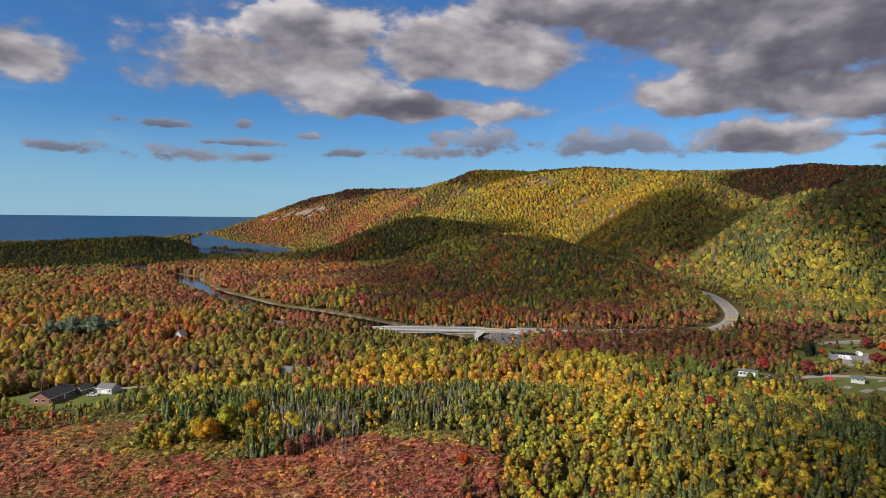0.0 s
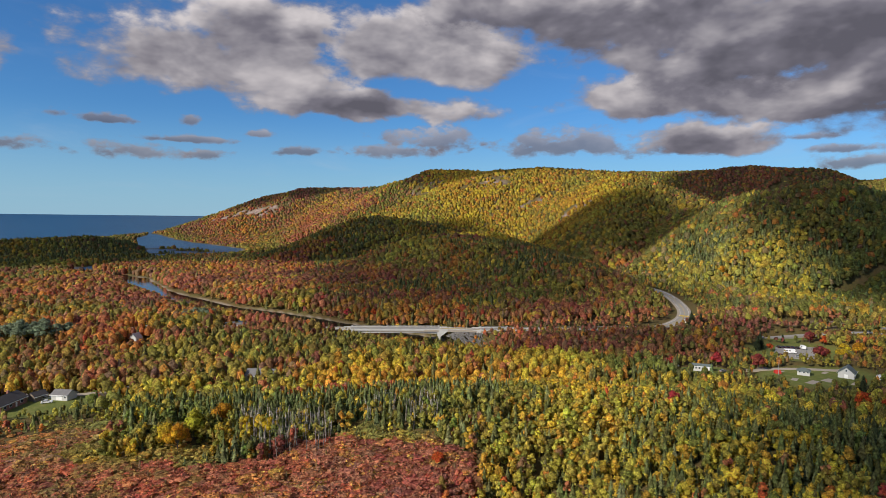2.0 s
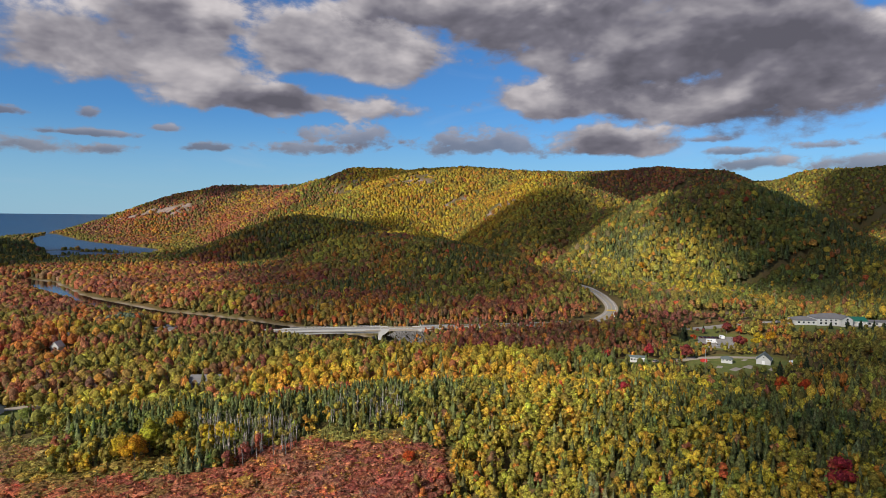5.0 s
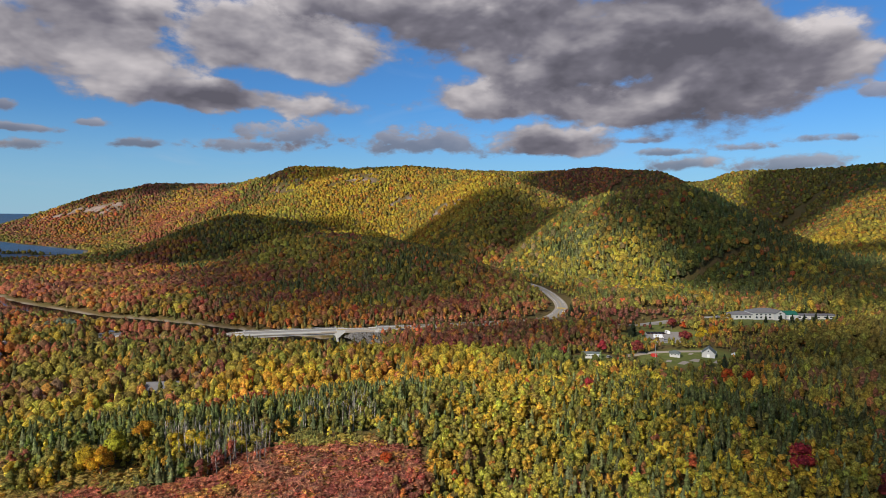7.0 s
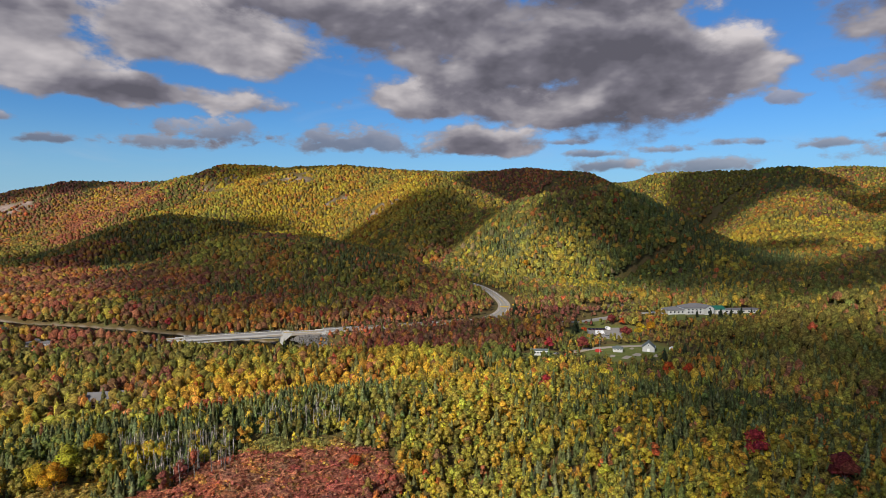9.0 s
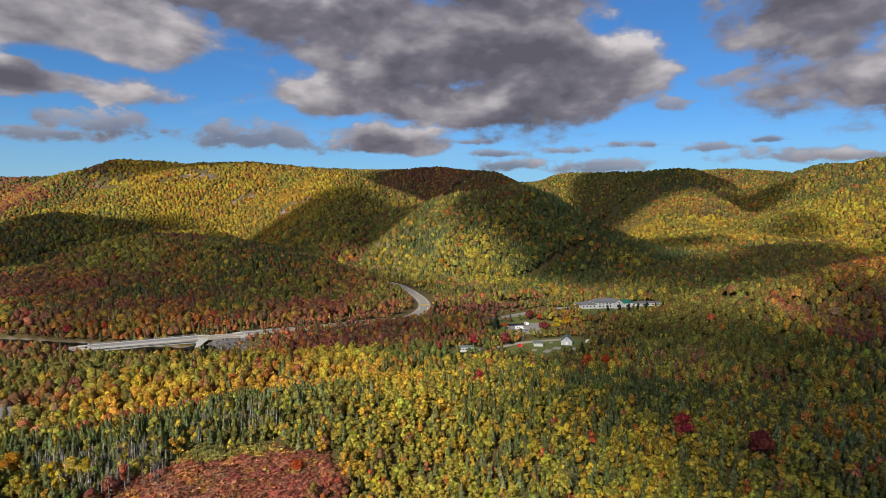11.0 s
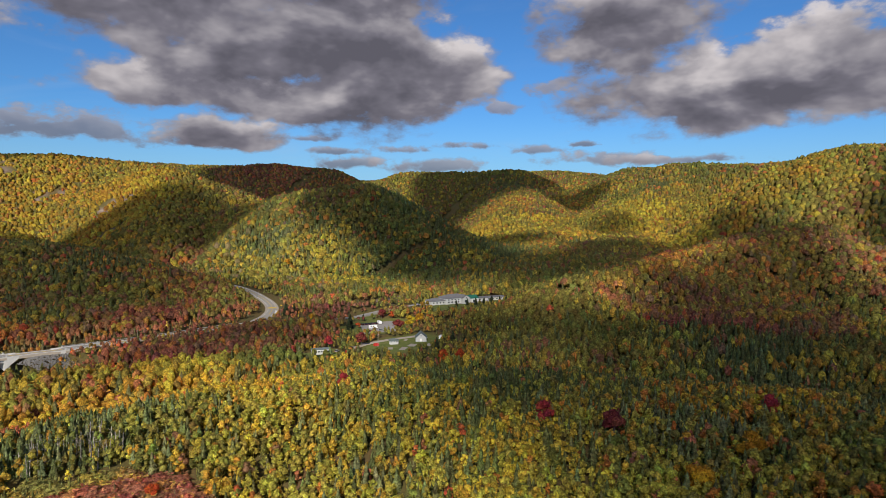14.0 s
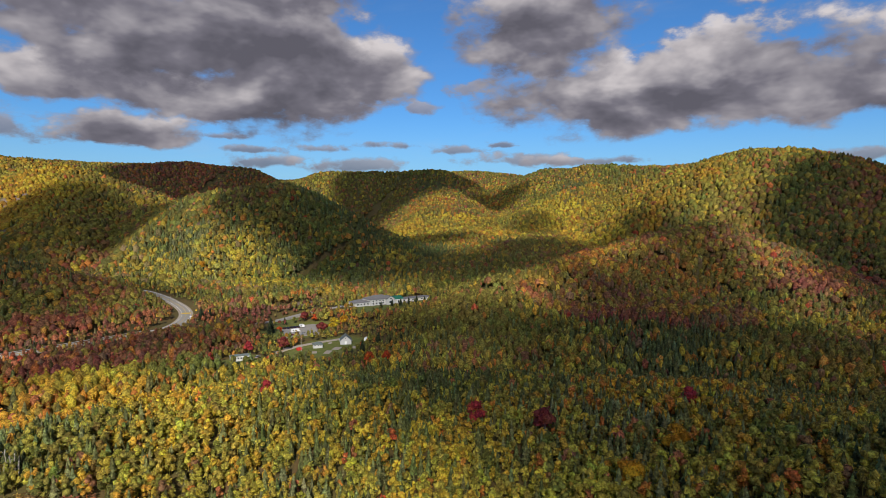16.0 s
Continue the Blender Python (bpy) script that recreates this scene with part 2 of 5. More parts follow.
# ridges: x, y, height of the crest, width of the foot
RIDGES = [
    [(-800, 3330, 30, 240), (-675, 3332, 74, 330), (-496, 3313, 138, 460), (-311, 3235, 194, 580), (-133, 3147, 234, 640), (92, 3048, 238, 700), (336, 2729, 236, 700)],
    [(317, 2580, 214, 700), (388, 2418, 250, 760), (446, 2307, 274, 800), (557, 2024, 248, 740), (598, 1908, 257, 720), (680, 1827, 261, 720), (739, 1750, 248, 700), (774, 1712, 236, 680)],
    [(774, 1712, 230, 620), (707, 1418, 190, 480), (681, 1204, 160, 370), (680, 1087, 138, 290), (665, 976, 116, 240)],
    [(681, 1350, 180, 380), (565, 1114, 128, 270), (470, 960, 84, 190), (420, 880, 50, 130)],
    [(635, 935, 110, 240), (625, 791, 130, 310), (651, 708, 138, 340), (655, 668, 128, 330), (660, 603, 98, 280), (663, 536, 68, 220), (644, 477, 44, 160), (637, 433, 30, 120)],
    [(-99, 1646, 14, 240), (-38, 1619, 24, 300), (47, 1549, 72, 360), (108, 1496, 98, 390), (175, 1419, 86, 380), (220, 1362, 73, 340), (244, 1317, 60, 300), (290, 1200, 58, 240)],
    [(300, 1180, 60, 200), (191, 1032, 60, 230), (237, 888, 56, 240), (257, 789, 46, 210), (272, 687, 36, 170), (292, 625, 29, 130), (303, 563, 21, 90)],
    [(1200, 2950, 320, 800), (1405, 2690, 320, 800), (1547, 2550, 320, 800), (1777, 2328, 338, 800), (1882, 2109, 316, 700), (1897, 1957, 250, 600)],
    [(1864, 1759, 244, 480), (1864, 1606, 270, 520), (1895, 1486, 274, 560), (1932, 1348, 264, 560), (1926, 1167, 256, 540), (1825, 1040, 228, 460), (1735, 888, 174, 380), (1641, 731, 120, 300)],
    [(1926, 1167, 250, 440), (1510, 887, 168, 320), (1197, 729, 98, 270), (1006, 661, 68, 220)],
    [(2900, 1800, 345, 900), (2827, 1385, 326, 800), (2824, 1140, 291, 800), (2688, 927, 308, 800), (2500, 300, 300, 800)],
    [(1978, 831, 214, 420), (1905, 744, 230, 460), (1839, 628, 236, 500), (1766, 522, 238, 520), (1749, 379, 236, 520), (1720, 249, 226, 520)],
    [(1766, 522, 236, 400), (1466, 480, 168, 320), (1201, 483, 105, 270)],
    [(1480, 300, 150, 380), (1328, 172, 180, 440), (1283, 115, 206, 480), (1235, 63, 213, 500), (1206, 8, 210, 500), (1162, -73, 191, 500), (1128, -122, 168, 480), (1058, -232, 128, 440), (974, -344, 98, 400), (700, -700, 85, 420)],
    [(408, 239, 28, 120), (471, 245, 36, 140), (546, 214, 46, 170), (639, 177, 60, 210), (697, 138, 72, 250), (732, 99, 82, 270), (696, 48, 60, 230), (636, 10, 36, 190)],
    [(700, 300, 44, 480), (1000, 500, 66, 560), (1600, 650, 112, 620)],
    [(20, -160, 56, 360), (80, -30, 50, 300), (120, 50, 40, 230), (135, 120, 31, 170), (125, 185, 25, 125), (85, 222, 22, 105), (20, 238, 20, 100), (-60, 240, 15, 110), (-150, 260, 12, 120)],
    [(-1500, 1150, 12, 300), (-1000, 1420, 16, 300), (-720, 1580, 31, 280), (-610, 1690, 35, 220), (-545, 1745, 24, 130)],
]
SEA = [(-6000, 900), (-1234, 2130), (-971, 2300), (-860, 2700), (-830, 3000), (-835, 3333), (-700, 3600), (0, 4300), (900, 6000), (-6000, 6000)]
LAGOON = [(-740, 2546), (-800, 2994), (-595, 2503), (-427, 2202), (-258, 1895), (-225, 1640), (-264, 1577), (-331, 1525), (-427, 1569), (-476, 1694), (-506, 1842), (-609, 2137)]
RIVER = [(-390, 1530, 12), (-410, 1350, 8), (-440, 1180, 8), (-400, 1075, 9), (-330, 1030, 9), (-290, 985, 12), (-262, 900, 16), (-212, 790, 18), (-118, 645, 23), (-72, 596, 29), (-23, 548, 28), (16, 504, 25), (48, 474, 21), (80, 432, 15), (98, 406, 9), (106, 384, 5)]
MUD_CHANNEL = [(-1400, 900, 30), (-611, 1065, 22), (-560, 1140, 12), (-500, 1190, 24), (-430, 1200, 8)]
ROAD = [(-330, 470, 14), (-160, 482, 13), (-60, 481, 11), (-5, 475, 10), (80, 462, 10), (110, 457, 9.6), (160, 448, 10), (236, 442, 10), (262, 450, 10.4), (284, 467, 11), (303, 489, 11.6),
        (319, 515, 12.4), (333, 545, 13.4), (346, 580, 15), (352, 620, 18), (340, 670, 22)]
PARK_ROAD = [(240, 440, 10.1), (262, 416, 10), (285, 404, 10.3), (310, 392, 11), (337, 389, 12.5), (356, 382, 15), (370, 368, 17.6), (380, 352, 18.7), (396, 336, 19), (430, 322, 19)]


ISLETS = [(-470, 1880, 60, 30), (-390, 1790, 75, 24), (-330, 1720, 60, 22), (-415, 1640, 70, 20)]


def sea_level(x, y):
    """The water, which climbs to eye level far out as the world's rim does."""
    r = np.hypot(x, y)
    return np.where(r > 2000, 95.2 * ((r - 2000) / 2900) ** 2, 0.0)


def shore(x, y):
    """Distance to the water's edge, negative in the water."""
    wob = fbm(x, y, 90, 31, 3) * 12
    d = np.minimum(inside(x, y, SEA), inside(x, y, LAGOON) + wob)
    for line in (RIVER, MUD_CHANNEL):
        q, w = near_line(x, y, line)
        d = np.minimum(d, q - w + fbm(x, y, 40, 5, 2) * 4)
    # grassy flats in the lagoon
    for cx, cy, rx, ry in ISLETS:
        d = np.maximum(d, 22 * (1 - np.hypot((x - cx) / rx, (y - cy) / ry)) + 3 * fbm(x, y, 30, 9, 2))
    return d


def height(x, y):
    x, y = np.asarray(x, float), np.asarray(y, float)
    power = 0.0
    for line in RIDGES:
        q, z, w = near_line(x, y, line)
        w = w * (1 + 0.16 * fbm(x, y, 260, 3, 3))
        u = np.clip(q / w, 0, 1)
        power = power + (z * (0.5 + 0.5 * np.cos(np.pi * u))) ** 14
    hill = power ** (1 / 14)
    hill = hill * (1 + 0.09 * fbm(x, y, 330, 11, 4)) + np.minimum(hill, 60) / 60 * 5 * fbm(x, y, 70, 23, 3)
    low = step(y, 780, 1050) * (1 - step(x, -60, 120))
    floor = 8 - 5 * low + (2.5 - 1.7 * low) * fbm(x, y, 160, 7, 3) + 8 * step(x + 0.3 * y, 250, 520)
    z = np.maximum(hill, floor)
    for line, half, soft in ((ROAD, 6.5, 16), (PARK_ROAD, 4.5, 12)):
        q, rz = near_line(x, y, line)
        z = z + (rz - 0.12 - z) * (1 - step(q, half, half + soft))
    for cx, cy, rx, ry, lz in LAWNS:
        q = np.hypot((x - cx) / rx, (y - cy) / ry)
        z = z + (lz - z) * (1 - step(q, 0.8, 1.25))
    sea = sea_level(x, y)
    z = np.maximum(z, sea + 3)
    d = shore(x, y)
    bank = np.where(d > 0, sea + 0.35 + (z - sea - 0.35) * step(d, 0, 26 + 0.012 * np.hypot(x, y)), sea - np.minimum(4, 0.6 - d * 0.5))
    return bank


# clearings with short grass: centre, radii, level
LAWNS = [(258, 287, 36, 22, 11.0), (296, 346, 36, 28, 10.0), (320, 382, 24, 10, 10.8), (-138, 296, 34, 21, 11.0), (402, 332, 56, 24, 19.0), (-78, 494, 17, 13, 8.0), (204, 313, 17, 11, 10.1), (432, 250, 18, 12, 24.0)]


def grid_sheet(name, radii, angles, lift):
    """A round sheet of the land or the water about the origin."""
    r, a = np.meshgrid(radii, angles, indexing="ij")
    x, y = r * np.sin(a), r * np.cos(a)
    co = np.stack([x, y, lift(x, y)], -1).reshape(-1, 3)
    n, m = r.shape
    i, j = np.meshgrid(np.arange(n - 1), np.arange(m), indexing="ij")
    k = (j + 1) % m
    quads = np.stack([i * m + j, i * m + k, (i + 1) * m + k, (i + 1) * m + j], -1).reshape(-1, 4)
    quads = quads[:, ::-1]
    mesh = bpy.data.meshes.new(name)
    mesh.vertices.add(len(co))
    mesh.vertices.foreach_set("co", co.ravel())
    fill(mesh, quads)
    mesh.polygons.foreach_set("use_smooth", np.ones(len(quads), bool))
    return new(name, mesh)


def fill(mesh, faces):
    n, k = faces.shape
    mesh.loops.add(n * k)
    mesh.polygons.add(n)
    mesh.loops.foreach_set("vertex_index", faces.ravel().astype(np.int32))
    mesh.polygons.foreach_set("loop_start", np.arange(0, n * k, k, dtype=np.int32))
    mesh.update(calc_edges=True)


ANGLES = np.radians(np.concatenate([np.arange(-52, 112, 0.42), np.arange(112, 308, 4.0)]))
RADII = np.concatenate([[1.0, 20, 40], np.geomspace(55, 4930, 260)])


def ground_material():
    m, k, b = material("forest_floor", 0.95, spec=0.1)
    p = spot(k)
    a = k.noise(p, 0.02, 5.0, 0.6)
    f = k.noise(p, 0.6, 5.0, 0.65)
    c = k.ramp(a, [(0.3, (0.11, 0.10, 0.034)), (0.45, (0.15, 0.095, 0.036)), (0.55, (0.13, 0.11, 0.032)), (0.7, (0.16, 0.08, 0.042))])
    c = k.mix(k.smooth(f, 0.3, 0.75), c, (0.085, 0.07, 0.032, 1))
    at = k.add("ShaderNodeAttribute", attribute_name="cover")
    sep = k.add("ShaderNodeSeparateColor")
    k.put(sep.inputs[0], at.outputs["Color"])
    grass = k.ramp(k.noise(p, 0.25, 6.0, 0.7), [(0.3, (0.105, 0.135, 0.032)), (0.55, (0.15, 0.165, 0.045)), (0.75, (0.23, 0.20, 0.075))])
    sand = k.ramp(k.noise(p, 0.3, 5.0, 0.7), [(0.3, (0.20, 0.16, 0.12)), (0.7, (0.34, 0.28, 0.22))])
    rock = k.ramp(k.noise(p, 0.045, 6.0, 0.75, 0.4), [(0.3, (0.11, 0.085, 0.07)), (0.5, (0.27, 0.20, 0.165)), (0.7, (0.42, 0.31, 0.26))])
    c = k.mix(sep.outputs[0], c, grass)
    c = k.mix(sep.outputs[1], c, sand)
    c = k.mix(sep.outputs[2], c, rock)
    k.put(b.inputs["Base Color"], c)
    bump(k, b, f, 0.5, 0.6)
    return m


def water_material(name, rough, deep, light, waves):
    m, k, b = material(name, rough, spec=0.4 if rough < 0.1 else 0.12)
    p = spot(k)
    c = k.ramp(k.noise(p, 0.004, 4.0, 0.6), [(0.35, deep), (0.7, light)])
    k.put(b.inputs["Base Color"], c)
    w = k.noise(p, 0.35, 4.0, 0.6, 0.3)
    bump(k, b, w, waves, 1.2)
    return m


# rocky places on the slopes: x, y, radius
ROCKS = [(-262, 2895, 60), (-310, 2925, 62), (-360, 2950, 50), (-420, 2995, 60), (-490, 3040, 55), (-560, 3085, 60), (-300, 2870, 40), (521, 1536, 60), (472, 1776, 120), (326, 2030, 120), (531, 1252, 60), (420, 1090, 40), (934, 548, 22), (405, 420, 26), (380, 418, 22), (355, 425, 22)]


def build_land():
    land = grid_sheet("ground", RADII, ANGLES, height)
    mesh = land.data
    co = np.empty(len(mesh.vertices) * 3)
    mesh.vertices.foreach_get("co", co)
    x, y, z = co.reshape(-1, 3).T
    cover = np.zeros((len(x), 4))
    d = shore(x, y)
    for cx, cy, rx, ry, lz in LAWNS:
        q = np.hypot((x - cx) / rx, (y - cy) / ry)
        cover[:, 0] = np.maximum(cover[:, 0], 1 - step(q, 0.85, 1.1))
    cover[:, 1] = 1 - step(d, 0.5, 3.5)
    wob = 0.8 + 0.9 * fbm(x, y, 34, 41, 4, 0.65)
    for cx, cy, r in ROCKS:
        cover[:, 2] = np.maximum(cover[:, 2], 1 - step(np.hypot(x - cx, y - cy) / (r * np.maximum(wob, 0.05)), 0.7, 0.95))
    cover[:, 2] *= np.maximum(step(fbm(x, y, 26, 47, 4, 0.7), -0.02, 0.14), (y > 2800) & (x < -150))
    at = mesh.attributes.new("cover", "FLOAT_COLOR", "POINT")
    at.data.foreach_set("color", cover.ravel())
    mesh.materials.append(ground_material())
    tagged(land, "wooded hills and valley floor in autumn colours", "ground", kind="structure")
    turns = np.radians(np.arange(0, 360, 1.0))
    river = grid_sheet("river_water", np.array([1.0, 200, 400, 700, 1000, 1150]), turns, sea_level)
    river.data.materials.append(water_material("dark_river_water", 0.05, (0.010, 0.011, 0.011), (0.018, 0.018, 0.016), 0.06))
    tagged(river, "calm dark river water", "water", kind="structure")
    water = grid_sheet("sea_water", np.concatenate([[1150.0], np.geomspace(1180, 4940, 60)]), turns, sea_level)
    water.data.materials.append(water_material("blue_sea_water", 0.32, (0.012, 0.050, 0.105), (0.018, 0.066, 0.130), 0.8))
    tagged(water, "blue sea and lagoon water", "water", kind="structure")


build_land()


# ---- the forest ----
RNG = np.random.default_rng(7)


def ico(sub):
    bm = bmesh.new()
    bmesh.ops.create_icosphere(bm, subdivisions=sub, radius=1.0)
    v = np.array([p.co[:] for p in bm.verts])
    f = np.array([[q.index for q in t.verts] for t in bm.faces])
    bm.free()
    return v, f


ICO1 = ico(1)
ICO1 = (ICO1[0], ICO1[1][ICO1[0][ICO1[1]][:, :, 2].mean(1) > -0.6])


def flakes(centres, out, size, rng):
    """Leaf clumps: bent triangles lying over a crown."""
    n = len(centres)
    a = rng.normal(size=(n, 3))
    out = out / np.linalg.norm(out, axis=1, keepdims=True) * 0.6 + rng.normal(size=(n, 3)) * 0.5 + (0, 0, 0.3)
    t = np.cross(out, a)
    t /= np.linalg.norm(t, axis=1, keepdims=True) + 1e-9
    s = np.cross(out, t)
    s /= np.linalg.norm(s, axis=1, keepdims=True) + 1e-9
    w = size * rng.uniform(0.6, 1.3, (n, 1))
    v = np.stack([centres + t * w, centres - 0.5 * t * w + 0.87 * s * w, centres - 0.5 * t * w - 0.87 * s * w], 1).reshape(-1, 3)
    return v, np.arange(n * 3).reshape(-1, 3)


def join(pieces):
    vs, fs, n = [], [], 0
    for v, f in pieces:
        vs.append(v)
        fs.append(f + n)
        n += len(v)
    return np.concatenate(vs), np.concatenate(fs)


def trunk(top, r0, r1, sides=4, bend=0.0):
    a = np.arange(sides) * 2 * np.pi / sides
    ring = np.stack([np.cos(a), np.sin(a), 0 * a], -1)
    v = np.concatenate([ring * r0, ring * r1 + (bend, bend * 0.5, top)])
    i = np.arange(sides)
    j = (i + 1) % sides
    return v, np.concatenate([np.stack([i, j, j + sides], -1), np.stack([i, j + sides, i + sides], -1)])


DOME = (ICO1[0], ICO1[1][ICO1[0][ICO1[1]][:, :, 2].mean(1) > 0])


def broadleaf(rng, lobes, leaves, size, ball=ICO1):
    """A rounded crown 1 high and about half as wide: soft lobes with loose leaf clumps standing out of them."""
    pieces = [trunk(0.5, 0.016, 0.010, 3)] if lobes > 2 else []
    v, f = ball
    for n in range(lobes):
        a = 2.4 * n + rng.uniform(-0.4, 0.4)
        r = 0.0 if n == 0 else rng.uniform(0.07, 0.15)
        c = np.array([r * np.cos(a), r * np.sin(a), 0.82 - 0.50 * n / max(lobes - 1, 1) + rng.uniform(-0.05, 0.05)])
        s = np.array([1, 1, 1.3]) * rng.uniform(0.09, 0.135)
        if lobes == 1:
            c, s = (np.array([0, 0, 0.57]), np.array([0.21, 0.21, 0.38])) if leaves else (np.array([0, 0, 0.22]), np.array([0.22, 0.22, 0.7]))
        pieces.append((v * s * (1 + rng.uniform(-0.3, 0.3, (len(v), 1))) + c, f))
        if leaves:
            d = rng.normal(size=(leaves // lobes, 3))
            d[:, 2] += 0.3
            d /= np.linalg.norm(d, axis=1, keepdims=True)
            pieces.append(flakes(c + d * s * rng.uniform(0.75, 1.3, (len(d), 1)), d, size, rng))
    return join(pieces)


def clump(rng, lobes, leaves, size):
    """A broad, uneven crown of a few heaped lobes, as it stands in a closed canopy."""
    pieces = []
    for n in range(lobes):
        a = 2.4 * n + rng.uniform(-0.5, 0.5)
        r = 0.05 if n == 0 else rng.uniform(0.13, 0.22)
        c = np.array([r * np.cos(a), r * np.sin(a), 0.60 if n == 0 else rng.uniform(0.34, 0.58)])
        s = np.array([1, 1, 1.25]) * (rng.uniform(0.20, 0.26) if n == 0 else rng.uniform(0.13, 0.19))
        v, f = ICO1 if n < 1 else DOME
        if n == 0:
            s[2] = 0.38
        pieces.append((v * s * (1 + rng.uniform(-0.28, 0.28, (len(v), 1))) + c, f))
        if leaves:
            d = rng.normal(size=(leaves // lobes, 3))
            d[:, 2] += 0.5
            d /= np.linalg.norm(d, axis=1, keepdims=True)
            pieces.append(flakes(c + d * s * rng.uniform(0.8, 1.3, (len(d), 1)), d, size, rng))
    return join(pieces)


def far_crown(rng):
    """A plain rounded crown for woods that stand far off."""
    a = np.arange(4) * np.pi / 2
    v = np.concatenate([np.stack([np.cos(a + t) * w, np.sin(a + t) * w, 0 * a + z], -1) for t, w, z in ((0, 0.24, -0.1), (0.6, 0.27, 0.62))] + [[[0, 0, 0.98]]])
    v = v * (1 + rng.uniform(-0.18, 0.18, (9, 1)))
    i = np.arange(4)
    j = (i + 1) % 4
    return v, np.concatenate([np.stack([i, j, j + 4], -1), np.stack([i, j + 4, i + 4], -1), np.stack([i + 4, j + 4, 0 * i + 8], -1)])


def spruce(rng, tiers, points):
    """A narrow conifer 1 high: drooping, ragged tiers of boughs."""
    pieces = [trunk(0.3, 0.018, 0.012, 3)] if tiers > 4 else []
    for n in range(tiers):
        u = n / tiers
        z0, r = 0.08 + 0.86 * u, 0.22 * (1 - u) ** 0.8 + 0.014
        a = (np.arange(points * 2) + rng.uniform(0, 2)) * np.pi / points
        q = np.where(np.arange(points * 2) % 2, 0.55, 1.0) * rng.uniform(0.7, 1.3, points * 2)
        ring = np.stack([np.cos(a) * r * q, np.sin(a) * r * q, z0 - 0.05 * q * (1 - u) + 0 * a], -1)
        tip = [[0, 0, min(1.0, z0 + 0.86 / tiers * 1.75)]]
        i = np.arange(points * 2)
        pieces.append((np.concatenate([ring, tip]), np.stack([i, (i + 1) % (points * 2), 0 * i + points * 2], -1)))
    return join(pieces)


def shrub(rng, leaves, size):
    """A low, loose bush 1 high."""
    v, f = DOME
    pieces = [(v * (0.4, 0.4, 0.45) * (1 + rng.uniform(-0.25, 0.25, (len(v), 1))) + (0, 0, 0.35), f)]
    d = rng.normal(size=(leaves, 3))
    d[:, 2] = np.abs(d[:, 2]) + 0.1
    d /= np.linalg.norm(d, axis=1, keepdims=True)
    pieces.append(flakes((0, 0, 0.3) + d * (0.6, 0.6, 0.62) * rng.uniform(0.6, 1.15, (leaves, 1)), d, size, rng))
    return join(pieces)


def snag(rng):
    """A dead, grey stem with broken limbs."""
    pieces = [trunk(1.0, 0.016, 0.005, 4, 0.03)]
    for n in range(9):
        z, a, l = rng.uniform(0.3, 0.95), rng.uniform(0, 6.28), rng.uniform(0.05, 0.14)
        v, f = trunk(l, 0.006, 0.002, 3)
        v = np.stack([v[:, 2] * np.cos(a) + v[:, 0], v[:, 2] * np.sin(a) + v[:, 1], z + v[:, 2] * 0.35 + 0 * v[:, 0]], -1)
        pieces.append((v, f))
    return join(pieces)


def plant(name, shapes, which, places, sizes, widths, turns, colours, label, category="trees", leaves=None):
    """One mesh of many trees: shapes[which[n]] stands at places[n]."""
    cos, faces, cols, n = [], [], [], 0
    flicker = np.random.default_rng(len(places))
    for s, (v, f) in enumerate(shapes):
        pick = np.nonzero(which == s)[0]
        if not len(pick):
            continue
        c, q = np.cos(turns[pick])[:, None], np.sin(turns[pick])[:, None]
        w, h = (sizes * widths)[pick][:, None], sizes[pick][:, None]
        x, y = v[None, :, 0] * w, v[None, :, 1] * w
        co = np.stack([x * c - y * q, x * q + y * c, v[None, :, 2] * h], -1) + places[pick][:, None, :]
        cos.append(co.reshape(-1, 3))
        faces.append((f[None] + (np.arange(len(pick)) * len(v))[:, None, None]).reshape(-1, 3) + n)
        leaf = np.repeat(colours[pick], len(v), axis=0)
        cols.append(leaf * flicker.uniform(0.72, 1.28, (len(leaf), 1)))
        n += len(pick) * len(v)
    co, face, col = np.concatenate(cos), np.concatenate(faces), np.concatenate(cols)
    mesh = bpy.data.meshes.new(name)
    mesh.vertices.add(len(co))
    mesh.vertices.foreach_set("co", co.ravel())
    fill(mesh, face)
    mesh.polygons.foreach_set("use_smooth", np.ones(len(face), bool))
    at = mesh.attributes.new("leaf", "FLOAT_COLOR", "POINT")
    at.data.foreach_set("color", np.concatenate([col, np.ones((len(col), 1))], 1).ravel())
    mesh.materials.append(leaves or FOLIAGE)
    return tagged(new(name, mesh), label, category, kind="stuff")


